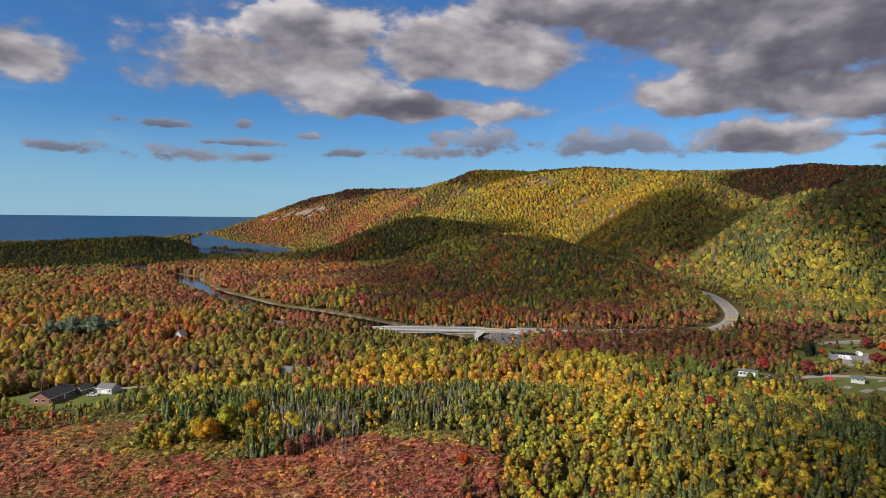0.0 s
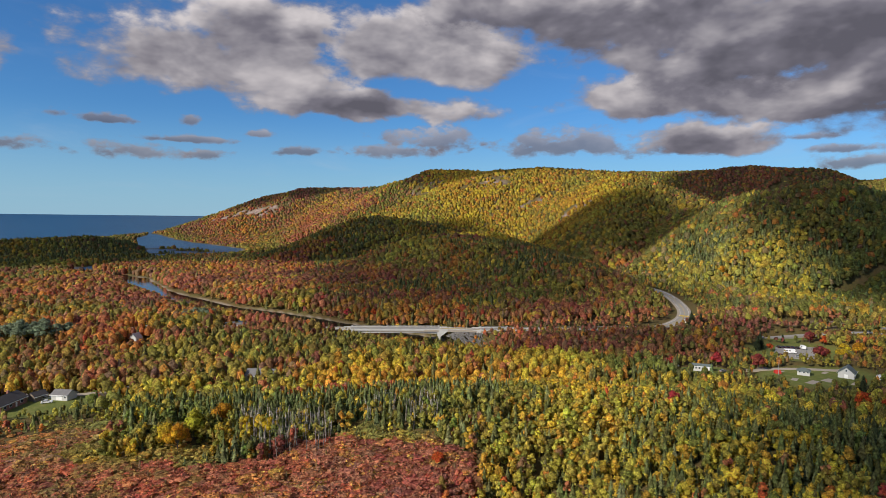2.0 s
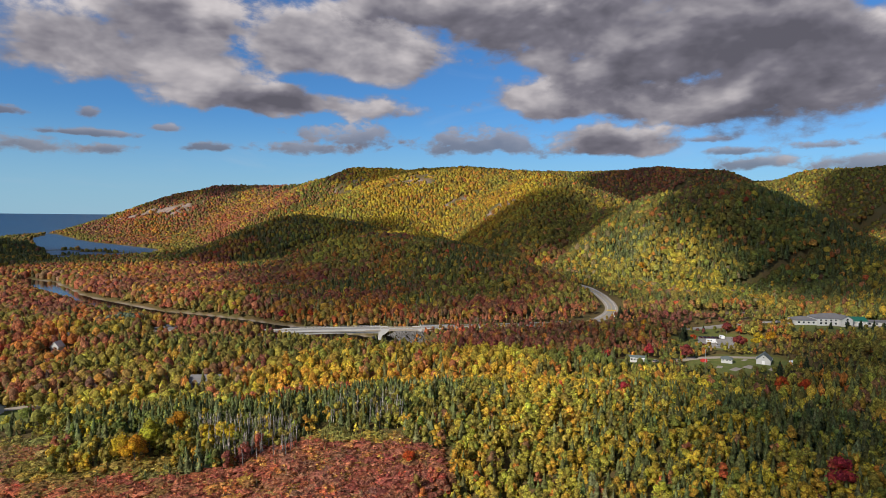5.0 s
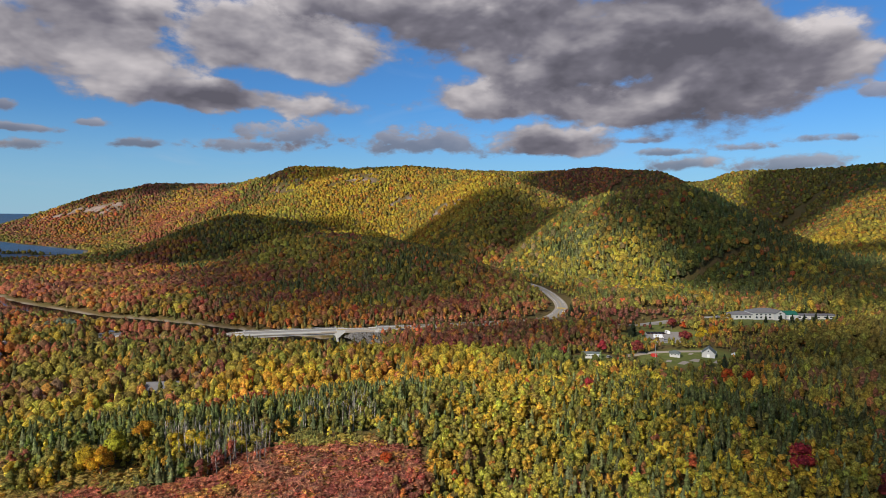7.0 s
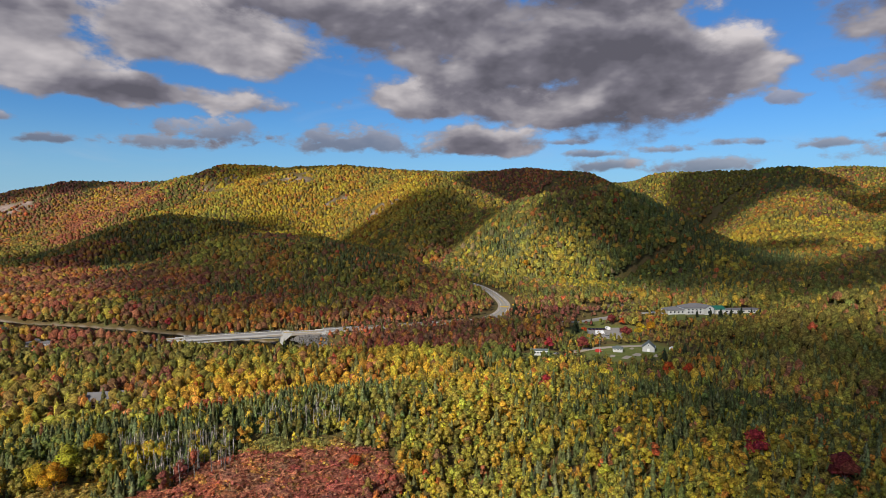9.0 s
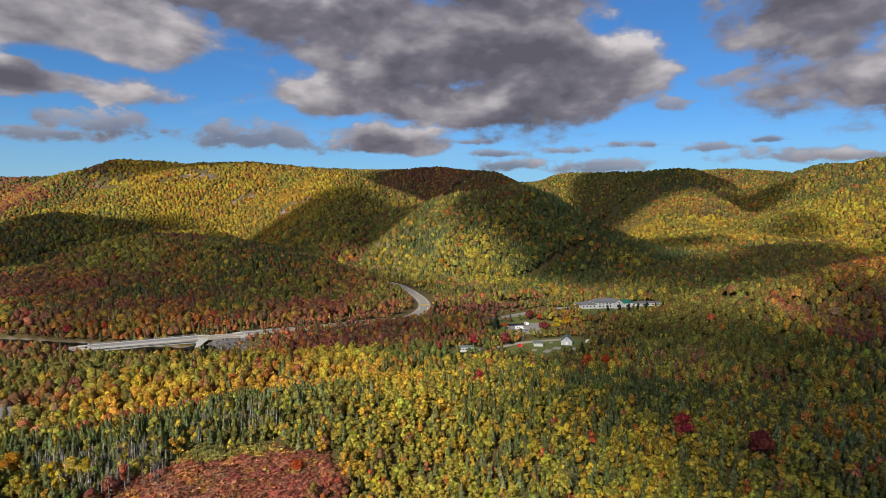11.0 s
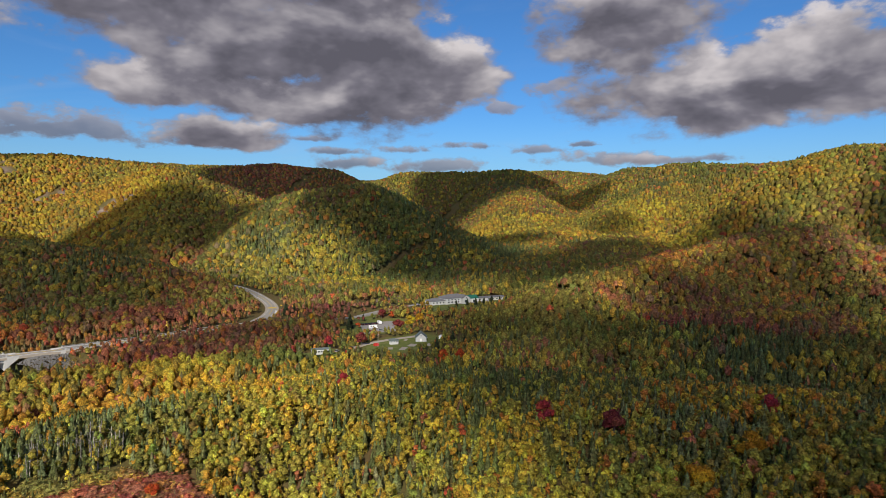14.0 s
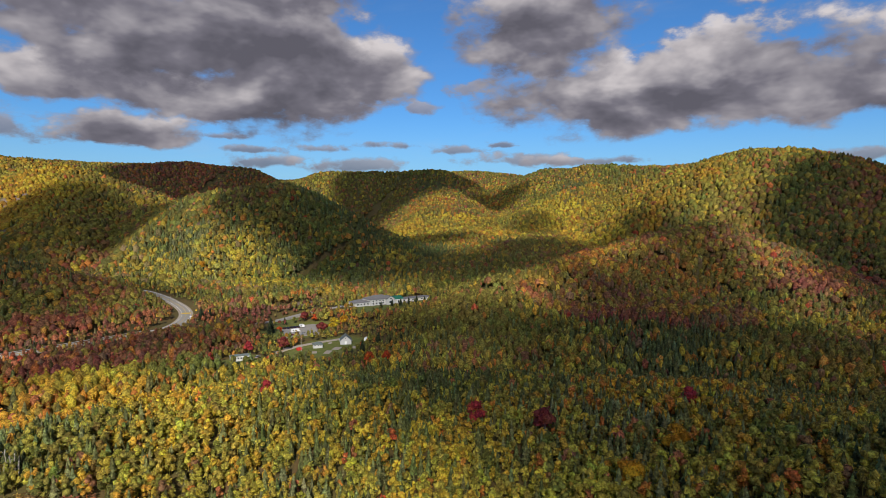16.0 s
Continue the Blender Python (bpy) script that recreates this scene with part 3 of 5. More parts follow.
# leaf colours
SPRUCE, PINE, OLIVE, GREEN, LIME, YELLOW, GOLD, ORANGE, SCARLET, RED, MAROON, BARE = range(12)
PALETTE = np.array([
    (0.098, 0.118, 0.044), (0.135, 0.165, 0.080), (0.185, 0.155, 0.034), (0.120, 0.140, 0.030), (0.330, 0.285, 0.045), (0.450, 0.320, 0.035),
    (0.440, 0.245, 0.030), (0.430, 0.165, 0.036), (0.480, 0.090, 0.040), (0.340, 0.100, 0.062), (0.210, 0.078, 0.058), (0.210, 0.135, 0.095)])
MIXES = {
    "hill": (0.17, 0.03, 0.34, 0.15, 0.10, 0.05, 0.04, 0.05, 0.005, 0.035, 0.05, 0.0),
    "yellow": (0.05, 0.01, 0.24, 0.05, 0.14, 0.30, 0.18, 0.03, 0.004, 0.01, 0.008, 0.0),
    "red": (0.04, 0.02, 0.22, 0.07, 0.07, 0.04, 0.06, 0.11, 0.012, 0.20, 0.20, 0.02),
    "brown": (0.06, 0.01, 0.16, 0.05, 0.03, 0.02, 0.03, 0.07, 0.012, 0.18, 0.36, 0.03),
    "front": (0.36, 0.12, 0.08, 0.08, 0.16, 0.16, 0.05, 0.010, 0.002, 0.004, 0.008, 0.0),
    "dark": (0.40, 0.06, 0.22, 0.08, 0.13, 0.05, 0.05, 0.025, 0.0, 0.004, 0.012, 0.0),
    "grove": (0.20, 0.14, 0.20, 0.14, 0.16, 0.08, 0.05, 0.03, 0.0, 0.0, 0.0, 0.04),
    "spruce": (0.40, 0.08, 0.14, 0.10, 0.16, 0.08, 0.01, 0.0, 0.0, 0.0, 0.0, 0.0),
    "heath": (0.04, 0.02, 0.12, 0.05, 0.05, 0.03, 0.03, 0.11, 0.02, 0.42, 0.12, 0.06),
}
# stands of the forest: mix, x, y, radii; the later ones lie over the earlier
STANDS = [
    ("brown", 1620, 2150, 380, 300), ("brown", -300, 2950, 480, 330),     ("yellow", 560, 1650, 420, 620), ("hill", 640, 680, 200, 240), ("grove", 450, 640, 80, 160), ("dark", 690, 560, 60, 120), ("red", -150, 900, 420, 420), ("red", -250, 2400, 420, 500),
    ("red", -100, 480, 330, 210), ("hill", -60, 620, 90, 60), ("brown", 150, 400, 150, 75), ("brown", 490, 110, 150, 90), ("brown", 720, 0, 140, 110), ("red", 580, 160, 210, 80),
    ("hill", 180, 780, 130, 230), ("dark", 120, 1350, 170, 330), ("brown", 60, 600, 90, 60), ("red", 20, 560, 70, 34), ("dark", -820, 1560, 480, 440),
    ("grove", 410, 500, 70, 70), ("yellow", 1000, 620, 300, 200), ("yellow", 1250, 350, 400, 260), ("front", 80, 190, 150, 110), ("dark", 200, 60, 190, 120),
    ("yellow", 120, 270, 90, 36), ("spruce", 0, 250, 80, 34), ("spruce", -60, 265, 70, 26), ("heath", -120, 185, 84, 66), ("heath", -45, 160, 84, 58), ("heath", 4, 192, 36, 30), ("front", 60, 120, 40, 30),
    ("red", -120, 360, 90, 40), ("hill", 10, 395, 120, 50), ("yellow", 70, 325, 80, 36), ("yellow", -60, 300, 60, 16), ("yellow", -60, 226, 40, 12),
]


def mix_of(x, y):
    """For each place, the shares of the leaf colours."""
    names = list(MIXES)
    table = np.array([MIXES[n] for n in names])
    table /= table.sum(1, keepdims=True)
    idx = np.full(len(x), names.index("hill"))
    wx, wy = fbm(x, y, 120, 51, 4) * 0.55, fbm(x, y, 120, 61, 4) * 0.55
    for mix, cx, cy, rx, ry in STANDS:
        idx = np.where(np.hypot((x - cx) / rx + wx, (y - cy) / ry + wy) < 1, names.index(mix), idx)
    share = table[idx]
    # groves: a colour gathers in patches
    for n, size in enumerate((60, 60, 90, 70, 60, 45, 40, 35, 30, 45, 40, 40)):
        share[:, n] *= np.exp(2.8 * fbm(x, y, size * (1 + np.hypot(x, y) / 1500), 71 + n, 2))
    return share / share.sum(1, keepdims=True)


def open_ground(x, y):
    """True where trees can stand."""
    ok = shore(x, y) > 2.8
    ok &= near_line(x, y, [p[:2] for p in ROAD])[0] > np.where(x < -4, 5.5, np.where(x < 240, 8, 11.5))
    ok &= near_line(x, y, [p[:2] for p in PARK_ROAD])[0] > 7
    for cx, cy, rx, ry, lz in LAWNS:
        ok &= np.hypot((x - cx) / rx, (y - cy) / ry) > 0.95 + 0.12 * fbm(x, y, 14, 91, 2)
    for cx, cy, r in ROCKS:
        ok &= np.hypot(x - cx, y - cy) / r > 0.8 * (0.6 + 0.6 * fbm(x, y, 40, 43, 3)) + 0.1 - 0.9 * ((fbm(x, y, 18, 44, 2) > 0.08) & (r > 50) & (cy < 2850))
    ok &= ~((np.abs(x + 42) < 9) & (y > 325) & (y < 339)) & ~((np.abs(x + 134 + (446 - y) * -0.3) < 4) & (y > 428) & (y < 451))
    return ok


# the land's height on a coarse grid, to look up quickly
GRID_X, GRID_Y = np.arange(-2600, 4340, 20.0), np.arange(-940, 4340, 20.0)
GRID_Z = height(*np.meshgrid(GRID_X, GRID_Y, indexing="ij"))
GRID_S = np.hypot(*np.gradient(GRID_Z, 20.0))


def rough_height(x, y):
    """Height and steepness from the coarse grid."""
    u, v = np.clip((x + 2600) / 20, 0, len(GRID_X) - 1.01), np.clip((y + 940) / 20, 0, len(GRID_Y) - 1.01)
    i, j = u.astype(int), v.astype(int)
    u, v = u - i, v - j
    return tuple((g[i, j] * (1 - u) + g[i + 1, j] * u) * (1 - v) + (g[i, j + 1] * (1 - u) + g[i + 1, j + 1] * u) * v for g in (GRID_Z, GRID_S))


SIGHT_ANGLES, SIGHT_RADII = np.radians(np.arange(-60, 115, 0.7)), np.geomspace(60, 4900, 170)
SIGHT = []
for ex, ey in ((0, 0), (-35, 2), (-64, 20)):
    rr, aa = np.meshgrid(SIGHT_RADII, SIGHT_ANGLES)
    rise = (height(ex + rr * np.sin(aa), ey + rr * np.cos(aa)) - 104) / rr
    SIGHT.append((ex, ey, np.maximum.accumulate(rise, axis=1)))


def in_sight(x, y, z):
    """Slopes that face the valley's head: the far sides of the hills stay without trees."""
    seen = np.zeros(len(x), bool)
    for ex, ey, top in SIGHT:
        az, r = np.arctan2(x - ex, y - ey), np.hypot(x - ex, y - ey)
        i = np.clip(np.searchsorted(SIGHT_ANGLES, az), 0, len(SIGHT_ANGLES) - 1)
        j = np.clip(np.searchsorted(SIGHT_RADII, r) - 2, 0, len(SIGHT_RADII) - 1)
        seen |= (z + 16 - 104) / r > top[i, j] - 0.003 - 5 / r
    return seen


HEATHS = ((-120, 185, 80, 62), (-45, 160, 80, 54), (4, 192, 34, 27))


def scatter(r0, r1, spacing):
    """Jittered rows in rings about the valley's head; spacing(r) apart."""
    xs, ys, r = [], [], r0
    while r < r1:
        s = spacing(r) * 0.74
        n = int(math.radians(138) * r / s)
        a = np.radians(-36) + (np.arange(n) + RNG.uniform(-0.5, 0.5, n)) * math.radians(138) / n
        q = r + RNG.uniform(-0.5, 0.5, n) * s
        xs.append(q * np.sin(a))
        ys.append(q * np.cos(a))
        r += s
    x, y = np.concatenate(xs), np.concatenate(ys)
    # the heath is thick with low growth
    if r0 < 280:
        hx, hy = RNG.uniform(-205, 45, 18000), RNG.uniform(100, 255, 18000)
        thick = np.zeros(len(hx), bool)
        for cx, cy, rx, ry in HEATHS:
            thick |= np.hypot((hx - cx) / rx, (hy - cy) / ry) + 0.55 * fbm(hx, hy, 25, 3, 3) < 0.97
        thick &= (np.hypot(hx, hy) > r0) & (np.hypot(hx, hy) < r1)
        x, y = np.concatenate([x, hx[thick]]), np.concatenate([y, hy[thick]])
    # the slope under the way is thinly grown, and hidden slopes are bare
    z, steep = rough_height(x, y)
    keep = (np.hypot(x + 30, y - 8) > 95) | (RNG.uniform(size=len(x)) < 0.3)
    keep &= RNG.uniform(size=len(x)) < (0.55 * (1 + 1.5 * np.clip(steep - 0.1, 0, 0.6)) if r0 > 280 else 0.55)
    keep &= in_sight(x, y, z + 4)
    x, y = x[keep], y[keep]
    keep = open_ground(x, y)
    x, y = x[keep], y[keep]
    z = height(x, y)
    keep = z > sea_level(x, y) + 0.8
    return x[keep], y[keep], z[keep]


def grow(tag, r0, r1, spacing, conifers, crowns, bushes, label):
    x, y, z = scatter(r0, r1, spacing)
    share = mix_of(x, y)
    kind = (np.cumsum(share, 1) < RNG.uniform(size=(len(x), 1))).sum(1).clip(0, 11)
    r = np.hypot(x, y)
    gap = np.array([spacing(v) for v in r])
    conifer = kind <= PINE
    # height and width of each tree
    tall = np.where(conifer, RNG.uniform(4.5, 11.0, len(x)), RNG.uniform(5.0, 9.5, len(x))) * (0.72 + 0.14 * step(r, 130, 220) + 0.39 * step(r, 270, 360))
    ragged = 0.55 * fbm(x, y, 25, 3, 3)
    heath = np.zeros(len(x), bool)
    for cx, cy, rx, ry in HEATHS:
        heath |= np.hypot((x - cx) / rx, (y - cy) / ry) + ragged < 1
    tall = np.where(heath, np.where(conifer, tall * 0.45, RNG.uniform(1.1, 2.1, len(x)) * RNG.uniform(1.0, 1.9, len(x))), tall)
    low = np.hypot((x - 40) / 75, (y - 432) / 36) < 1
    tall = np.where(low, tall * 0.65, tall)
    # low growth before the houses
    for cx, cy, rx, ry in ((-126, 258, 34, 24), (-205, 438, 32, 14), (-132, 424, 12, 22), (-72, 480, 22, 14)):
        tall = np.where(np.hypot((x - cx) / rx, (y - cy) / ry) < 1, tall * 0.55, tall)
    # younger growth by the roads and round the campground
    edge = np.minimum(near_line(x, y, [p[:2] for p in ROAD[4:]])[0], near_line(x, y, [p[:2] for p in PARK_ROAD])[0])
    young = 1 - 0.42 * (1 - step(edge, 18, 46))
    young = np.minimum(young, 1 - 0.45 * (1 - step(np.hypot((x - 266) / 85, (y - 300) / 68), 0.7, 1.2)))
    young = np.minimum(young, 1 - 0.35 * (1 - step(np.hypot((x - 372) / 70, (y - 322) / 42), 0.7, 1.2)))
    tall = tall * young * (1 - 0.35 * step(r, 850, 1400))
    tall = tall * (0.8 + 0.2 * step(shore(x, y), 4, 14))
    grow_far = np.clip(gap / 4.2, 1, 3.5)
    broad = np.where(conifer, RNG.uniform(0.85, 1.2, len(x)), RNG.uniform(0.8, 1.5, len(x)) * (1.08 - 0.26 * step(r, 270, 330) + 0.14 * step(r, 400, 900))) * grow_far
    tall = tall * (1 + (grow_far - 1) * 0.25)
    broad = broad / (1 + (grow_far - 1) * 0.25)
    place = np.stack([x, y, z - 0.25], -1)
    # from afar the leaf colours of a stand run together
    blend = 0.28 + step(r, 250, 450)[:, None] * 0.16
    blend = np.where(((kind == ORANGE) | (kind == SCARLET) | (kind == SPRUCE))[:, None], blend * 0.6, blend)
    blend = np.where(heath[:, None], 0.55, blend)
    base = PALETTE[kind] * (1 - blend) + (share @ PALETTE) * blend
    colour = base * RNG.uniform(0.86, 1.16, (len(x), 1)) * (1 + RNG.normal(0, 0.05, (len(x), 3)))
    # light put into the leaf colour: near crowns brightened against self-shading, far ones less
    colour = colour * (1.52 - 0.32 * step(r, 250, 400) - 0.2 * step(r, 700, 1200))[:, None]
    colour = np.where((heath & ~conifer)[:, None], colour * 1.05 + (0.050, 0.022, 0.020), colour)
    colour = np.clip(colour, 0.004, 0.8)
    turn = RNG.uniform(0, 6.28, len(x))
    small = heath & ~conifer
    for nm, pick, shapes, lab in (("spruces", conifer, conifers, "dark green spruce and fir trees"), ("broadleaf_trees", ~conifer & ~small, crowns, "maples and birches in yellow, orange and red leaf"),
                                  ("shrubs", small, bushes, "low red and rust coloured autumn shrubs")):
        if pick.any() and shapes:
            which = RNG.integers(0, len(shapes), pick.sum())
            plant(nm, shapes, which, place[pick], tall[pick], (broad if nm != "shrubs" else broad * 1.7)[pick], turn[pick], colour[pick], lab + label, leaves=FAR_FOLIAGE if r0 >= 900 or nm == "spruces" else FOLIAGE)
    print(tag, len(x), conifer.sum(), small.sum())


g = np.random.default_rng(3)
grow("near", 62, 215, lambda r: 2.1 + r * 0.0022, [spruce(g, 7, 5) for _ in range(8)], [broadleaf(g, 5, 45, 0.058) for _ in range(12)], [shrub(g, 22, 0.14) for _ in range(6)], " on the near slope")
grow("nearby", 215, 290, lambda r: 2.15 + r * 0.0018, [spruce(g, 6, 4) for _ in range(8)], [broadleaf(g, 4, 32, 0.06) for _ in range(12)], [shrub(g, 16, 0.16) for _ in range(6)], " below the near slope")
grow("middle", 290, 900, lambda r: 3.75 + (r - 290) * 0.0033, [spruce(g, 4, 4) for _ in range(5)], [clump(g, 2, 6, 0.12) for _ in range(16)], [], " on the valley floor and lower slopes")
grow("far", 900, 4300, lambda r: 7.0 + (r - 900) * 0.0042, [spruce(g, 2, 3) for _ in range(4)], [far_crown(g) for _ in range(10)], [], " on the far hills")


def dead_stems():
    """Grey stems standing along the edge of the spruces."""
    x, y = RNG.uniform(-40, 34, 340), RNG.uniform(208, 240, 340)
    keep = open_ground(x, y) & (fbm(x, y, 22, 97, 2) > -0.1)
    x, y = x[keep], y[keep]
    n = len(x)
    plant("dead_trees", [snag(g) for _ in range(5)], RNG.integers(0, 5, n), np.stack([x, y, height(x, y) - 0.2], -1), RNG.uniform(6, 9.5, n), np.full(n, 2.0),
          RNG.uniform(0, 6.28, n), np.full((n, 3), (0.52, 0.47, 0.42)) * RNG.uniform(0.7, 1.2, (n, 1)), "bare grey dead tree stems among the spruces")


dead_stems()


# ---- clouds beside the valley, whose shadows lie on the hills ----
def cloud_material():
    """White vapour, thin at the rim, that lets some of the sun through."""
    m, k, b = material("cloud_vapour", 1.0, spec=0.0)
    b.inputs["Base Color"].default_value = (0.82, 0.82, 0.84, 1)
    at = k.add("ShaderNodeAttribute", attribute_name="vapour")
    clear = k.add("ShaderNodeBsdfTransparent")
    both = k.add("ShaderNodeMixShader")
    k.put(both.inputs[0], k.math("MULTIPLY", at.outputs["Fac"], 0.60))
    k.put(both.inputs[1], clear.outputs[0])
    k.put(both.inputs[2], b.outputs[0])
    k.put(k.tree.nodes["Material Output"].inputs[0], both.outputs[0])
    return m


CLOUD_BASE = 1500.0
# the ground under each cloud's shadow: x, y, radii, turn (degrees), thickness; thin gaps between them take some away
SHADE_FAR = [
    (1720, 2150, 520, 320, 0, 1.0), (1830, 1230, 420, 300, 20, 1.0), (1690, 800, 120, 100, 0, 0.9), (420, 2220, 150, 190, 0, 0.8), (590, 1900, 300, 75, -35, 0.9),
    (-110, 3090, 380, 140, -12, 0.85), (70, 1430, 290, 230, 0, 1.0), (470, 1060, 210, 165, 60, 1.0), (1106, 458, 75, 40, 0, 0.7), (-800, 1560, 560, 500, 0, 1.0),
]
SHADE_NEAR = [
    (180, 830, 230, 300, 0, 0.8), (150, 560, 190, 70, -10, 0.65), (620, 590, 112, 230, 0, 1.0), (820, 570, 130, 80, -20, 0.95), (730, 330, 250, 92, 5, 0.9), (560, 400, 80, 90, 0, 0.85),
    (1040, -150, 260, 165, -10, 1.0), (640, -150, 330, 150, 0, 1.0), (270, 46, 350, 183, 43, 1.0), (520, 110, 180, 90, 0, 0.8), (190, 390, 110, 45, 0, 0.65), (900, 215, 210, 75, 20, 0.9), (830, -45, 210, 80, 15, 1.0), (640, 90, 170, 80, 0, 0.8), (520, 940, 120, 95, 0, 1.0), (330, 700, 60, 200, 0, 0.8),
]
SUNNY = [
    (462, 665, 72, 160, 5, 1.3), (410, 480, 62, 90, 0, 1.2), (1350, 770, 220, 110, 30, 1.1), (610, 1290, 120, 70, 0, 0.8), (440, 255, 75, 60, 0, 1.0), (790, 62, 240, 36, 17, 1.1), (590, 810, 40, 60, 0, 0.5),
    (275, 205, 60, 40, 0, 0.35), (312, 500, 50, 70, 0, 1.0),
]


def shade(x, y):
    """How much cloud stands between a place and the sun, 0 to 1."""
    wx, wy = fbm(x, y, 170, 111, 4, 0.55) * 0.34, fbm(x, y, 170, 131, 4, 0.55) * 0.34

    def blob(cx, cy, rx, ry, turn, soft):
        c, q = math.cos(radians(turn)), math.sin(radians(turn))
        u, v = ((x - cx) * c + (y - cy) * q) / rx, ((y - cy) * c - (x - cx) * q) / ry
        return 1 - step(np.hypot(u + wx * min(1, 200 / rx), v + wy * min(1, 200 / ry)), 1 - soft, 1 + soft)

    total = np.zeros(np.shape(x))
    for cx, cy, rx, ry, turn, thick in SHADE_FAR + SHADE_NEAR:
        total = np.maximum(total, thick * blob(cx, cy, rx, ry, turn, 0.16))
    for cx, cy, rx, ry, turn, thin in SUNNY:
        total = total - thin * blob(cx, cy, rx, ry, turn, 0.30)
    return np.clip(total, 0, 1)


def build_clouds():
    """One bank of broken cloud: flat below, heaped above."""
    gx, gy = np.arange(-1150, 2350, 22.0), np.arange(-460, 3320, 22.0)
    x, y = np.meshgrid(gx, gy, indexing="ij")
    ground = height(x, y)
    thick = shade(x, y)
    n, m = x.shape
    far = (CLOUD_BASE - ground) / TO_SUN.z
    heap = thick * (90 + 60 * fbm(x, y, 120, 141, 3))
    co = np.stack([x + TO_SUN.x * far, y + TO_SUN.y * far, CLOUD_BASE + 0 * x], -1)
    top = co + np.array(TO_SUN) * heap[..., None]
    i, j = np.meshgrid(np.arange(n - 1), np.arange(m - 1), indexing="ij")
    quads = np.stack([i * m + j, (i + 1) * m + j, (i + 1) * m + j + 1, i * m + j + 1], -1).reshape(-1, 4)
    quads = quads[thick.ravel()[quads].max(1) > 0.004]
    co = np.concatenate([co.reshape(-1, 3), top.reshape(-1, 3)])
    quads = np.concatenate([quads[:, ::-1], quads + n * m])
    used, quads = np.unique(quads, return_inverse=True)
    quads = quads.reshape(-1, 4)
    mesh = bpy.data.meshes.new("clouds")
    mesh.vertices.add(len(used))
    mesh.vertices.foreach_set("co", co[used].ravel())
    fill(mesh, quads)
    mesh.polygons.foreach_set("use_smooth", np.ones(len(quads), bool))
    at = mesh.attributes.new("vapour", "FLOAT", "POINT")
    at.data.foreach_set("value", np.tile(thick.ravel(), 2)[used])
    mesh.materials.append(cloud_material())
    tagged(new("clouds", mesh), "broken bank of white cumulus cloud over the hills", "clouds", kind="stuff")


build_clouds()


# ---- building blocks ----
def part(name, bm, mat, parent, label="", smooth=False):
    mesh = bpy.data.meshes.new(name)
    bmesh.ops.recalc_face_normals(bm, faces=bm.faces)
    bm.to_mesh(mesh)
    bm.free()
    mesh.materials.append(mat)
    if smooth:
        mesh.polygons.foreach_set("use_smooth", np.ones(len(mesh.polygons), bool))
    ob = new(name, mesh)
    ob.parent = parent
    if label:
        tagged(ob, label)
    return ob


def thing(name, x, y, z, turn, label, category, group=""):
    ob = tagged(new(name), label, category, group)
    ob.matrix_basis = pose(x, y, z, 0, 0, turn)
    return ob


def box(bm, x0, x1, y0, y1, z0, z1, bevel=0.0):
    """A block between the given limits."""
    v = [bm.verts.new((x, y, z)) for z in (z0, z1) for y in (y0, y1) for x in (x0, x1)]
    faces = [bm.faces.new([v[i] for i in q]) for q in ((0, 2, 3, 1), (4, 5, 7, 6), (0, 1, 5, 4), (2, 6, 7, 3), (0, 4, 6, 2), (1, 3, 7, 5))]
    if bevel:
        bmesh.ops.bevel(bm, geom=list({e for f in faces for e in f.edges}), offset=bevel, segments=2, affect="EDGES", profile=0.6)
    return bm


def block(*limits, bevel=0.0):
    return box(bmesh.new(), *limits, bevel=bevel)


def prism(points, y0, y1):
    """A solid with the outline points (x, z), from y0 to y1."""
    bm = bmesh.new()
    a = [bm.verts.new((x, y0, z)) for x, z in points]
    b = [bm.verts.new((x, y1, z)) for x, z in points]
    bm.faces.new(a)
    bm.faces.new(b[::-1])
    for n in range(len(a)):
        m = (n + 1) % len(a)
        bm.faces.new((a[n], a[m], b[m], b[n]))
    return bm


def tube(p, q, r0, r1=None, sides=8):
    """A round bar from p to q."""
    p, q = Vector(p), Vector(q)
    bm = bmesh.new()
    turn = (q - p).to_track_quat("Z", "Y").to_matrix().to_4x4()
    bmesh.ops.create_cone(bm, cap_ends=True, segments=sides, radius1=r0, radius2=r0 if r1 is None else r1, depth=(q - p).length,
                          matrix=Matrix.Translation((p + q) / 2) @ turn)
    return bm


ASPHALT = worn("grey_asphalt", (0.29, 0.27, 0.24), 0.9, grain=1.2, stain=0.05, amount=0.3)
GRAVEL = worn("gravel", (0.36, 0.31, 0.25), 0.95, grain=2.5, stain=0.08, amount=0.4)
CONCRETE = worn("pale_concrete", (0.50, 0.49, 0.46), 0.85, grain=1.5, stain=0.2, amount=0.3)
STEEL = worn("galvanised_steel", (0.50, 0.51, 0.52), 0.45, 0.7, grain=3.0, stain=0.4, amount=0.2)
BOULDER = worn("grey_armour_stone", (0.17, 0.16, 0.15), 0.95, grain=1.0, stain=0.3, amount=0.5, relief=0.4)
WHITE = worn("white_siding", (0.52, 0.52, 0.50), 0.6, grain=2.0, stain=0.3, amount=0.12)
CREAM = worn("cream_siding", (0.62, 0.60, 0.54), 0.6, grain=2.0, stain=0.3, amount=0.15)
BRICK = worn("red_brown_brick", (0.27, 0.13, 0.095), 0.9, grain=6.0, stain=0.5, amount=0.35)
SHINGLE = worn("grey_shingles", (0.17, 0.165, 0.165), 0.9, grain=5.0, stain=0.4, amount=0.35)
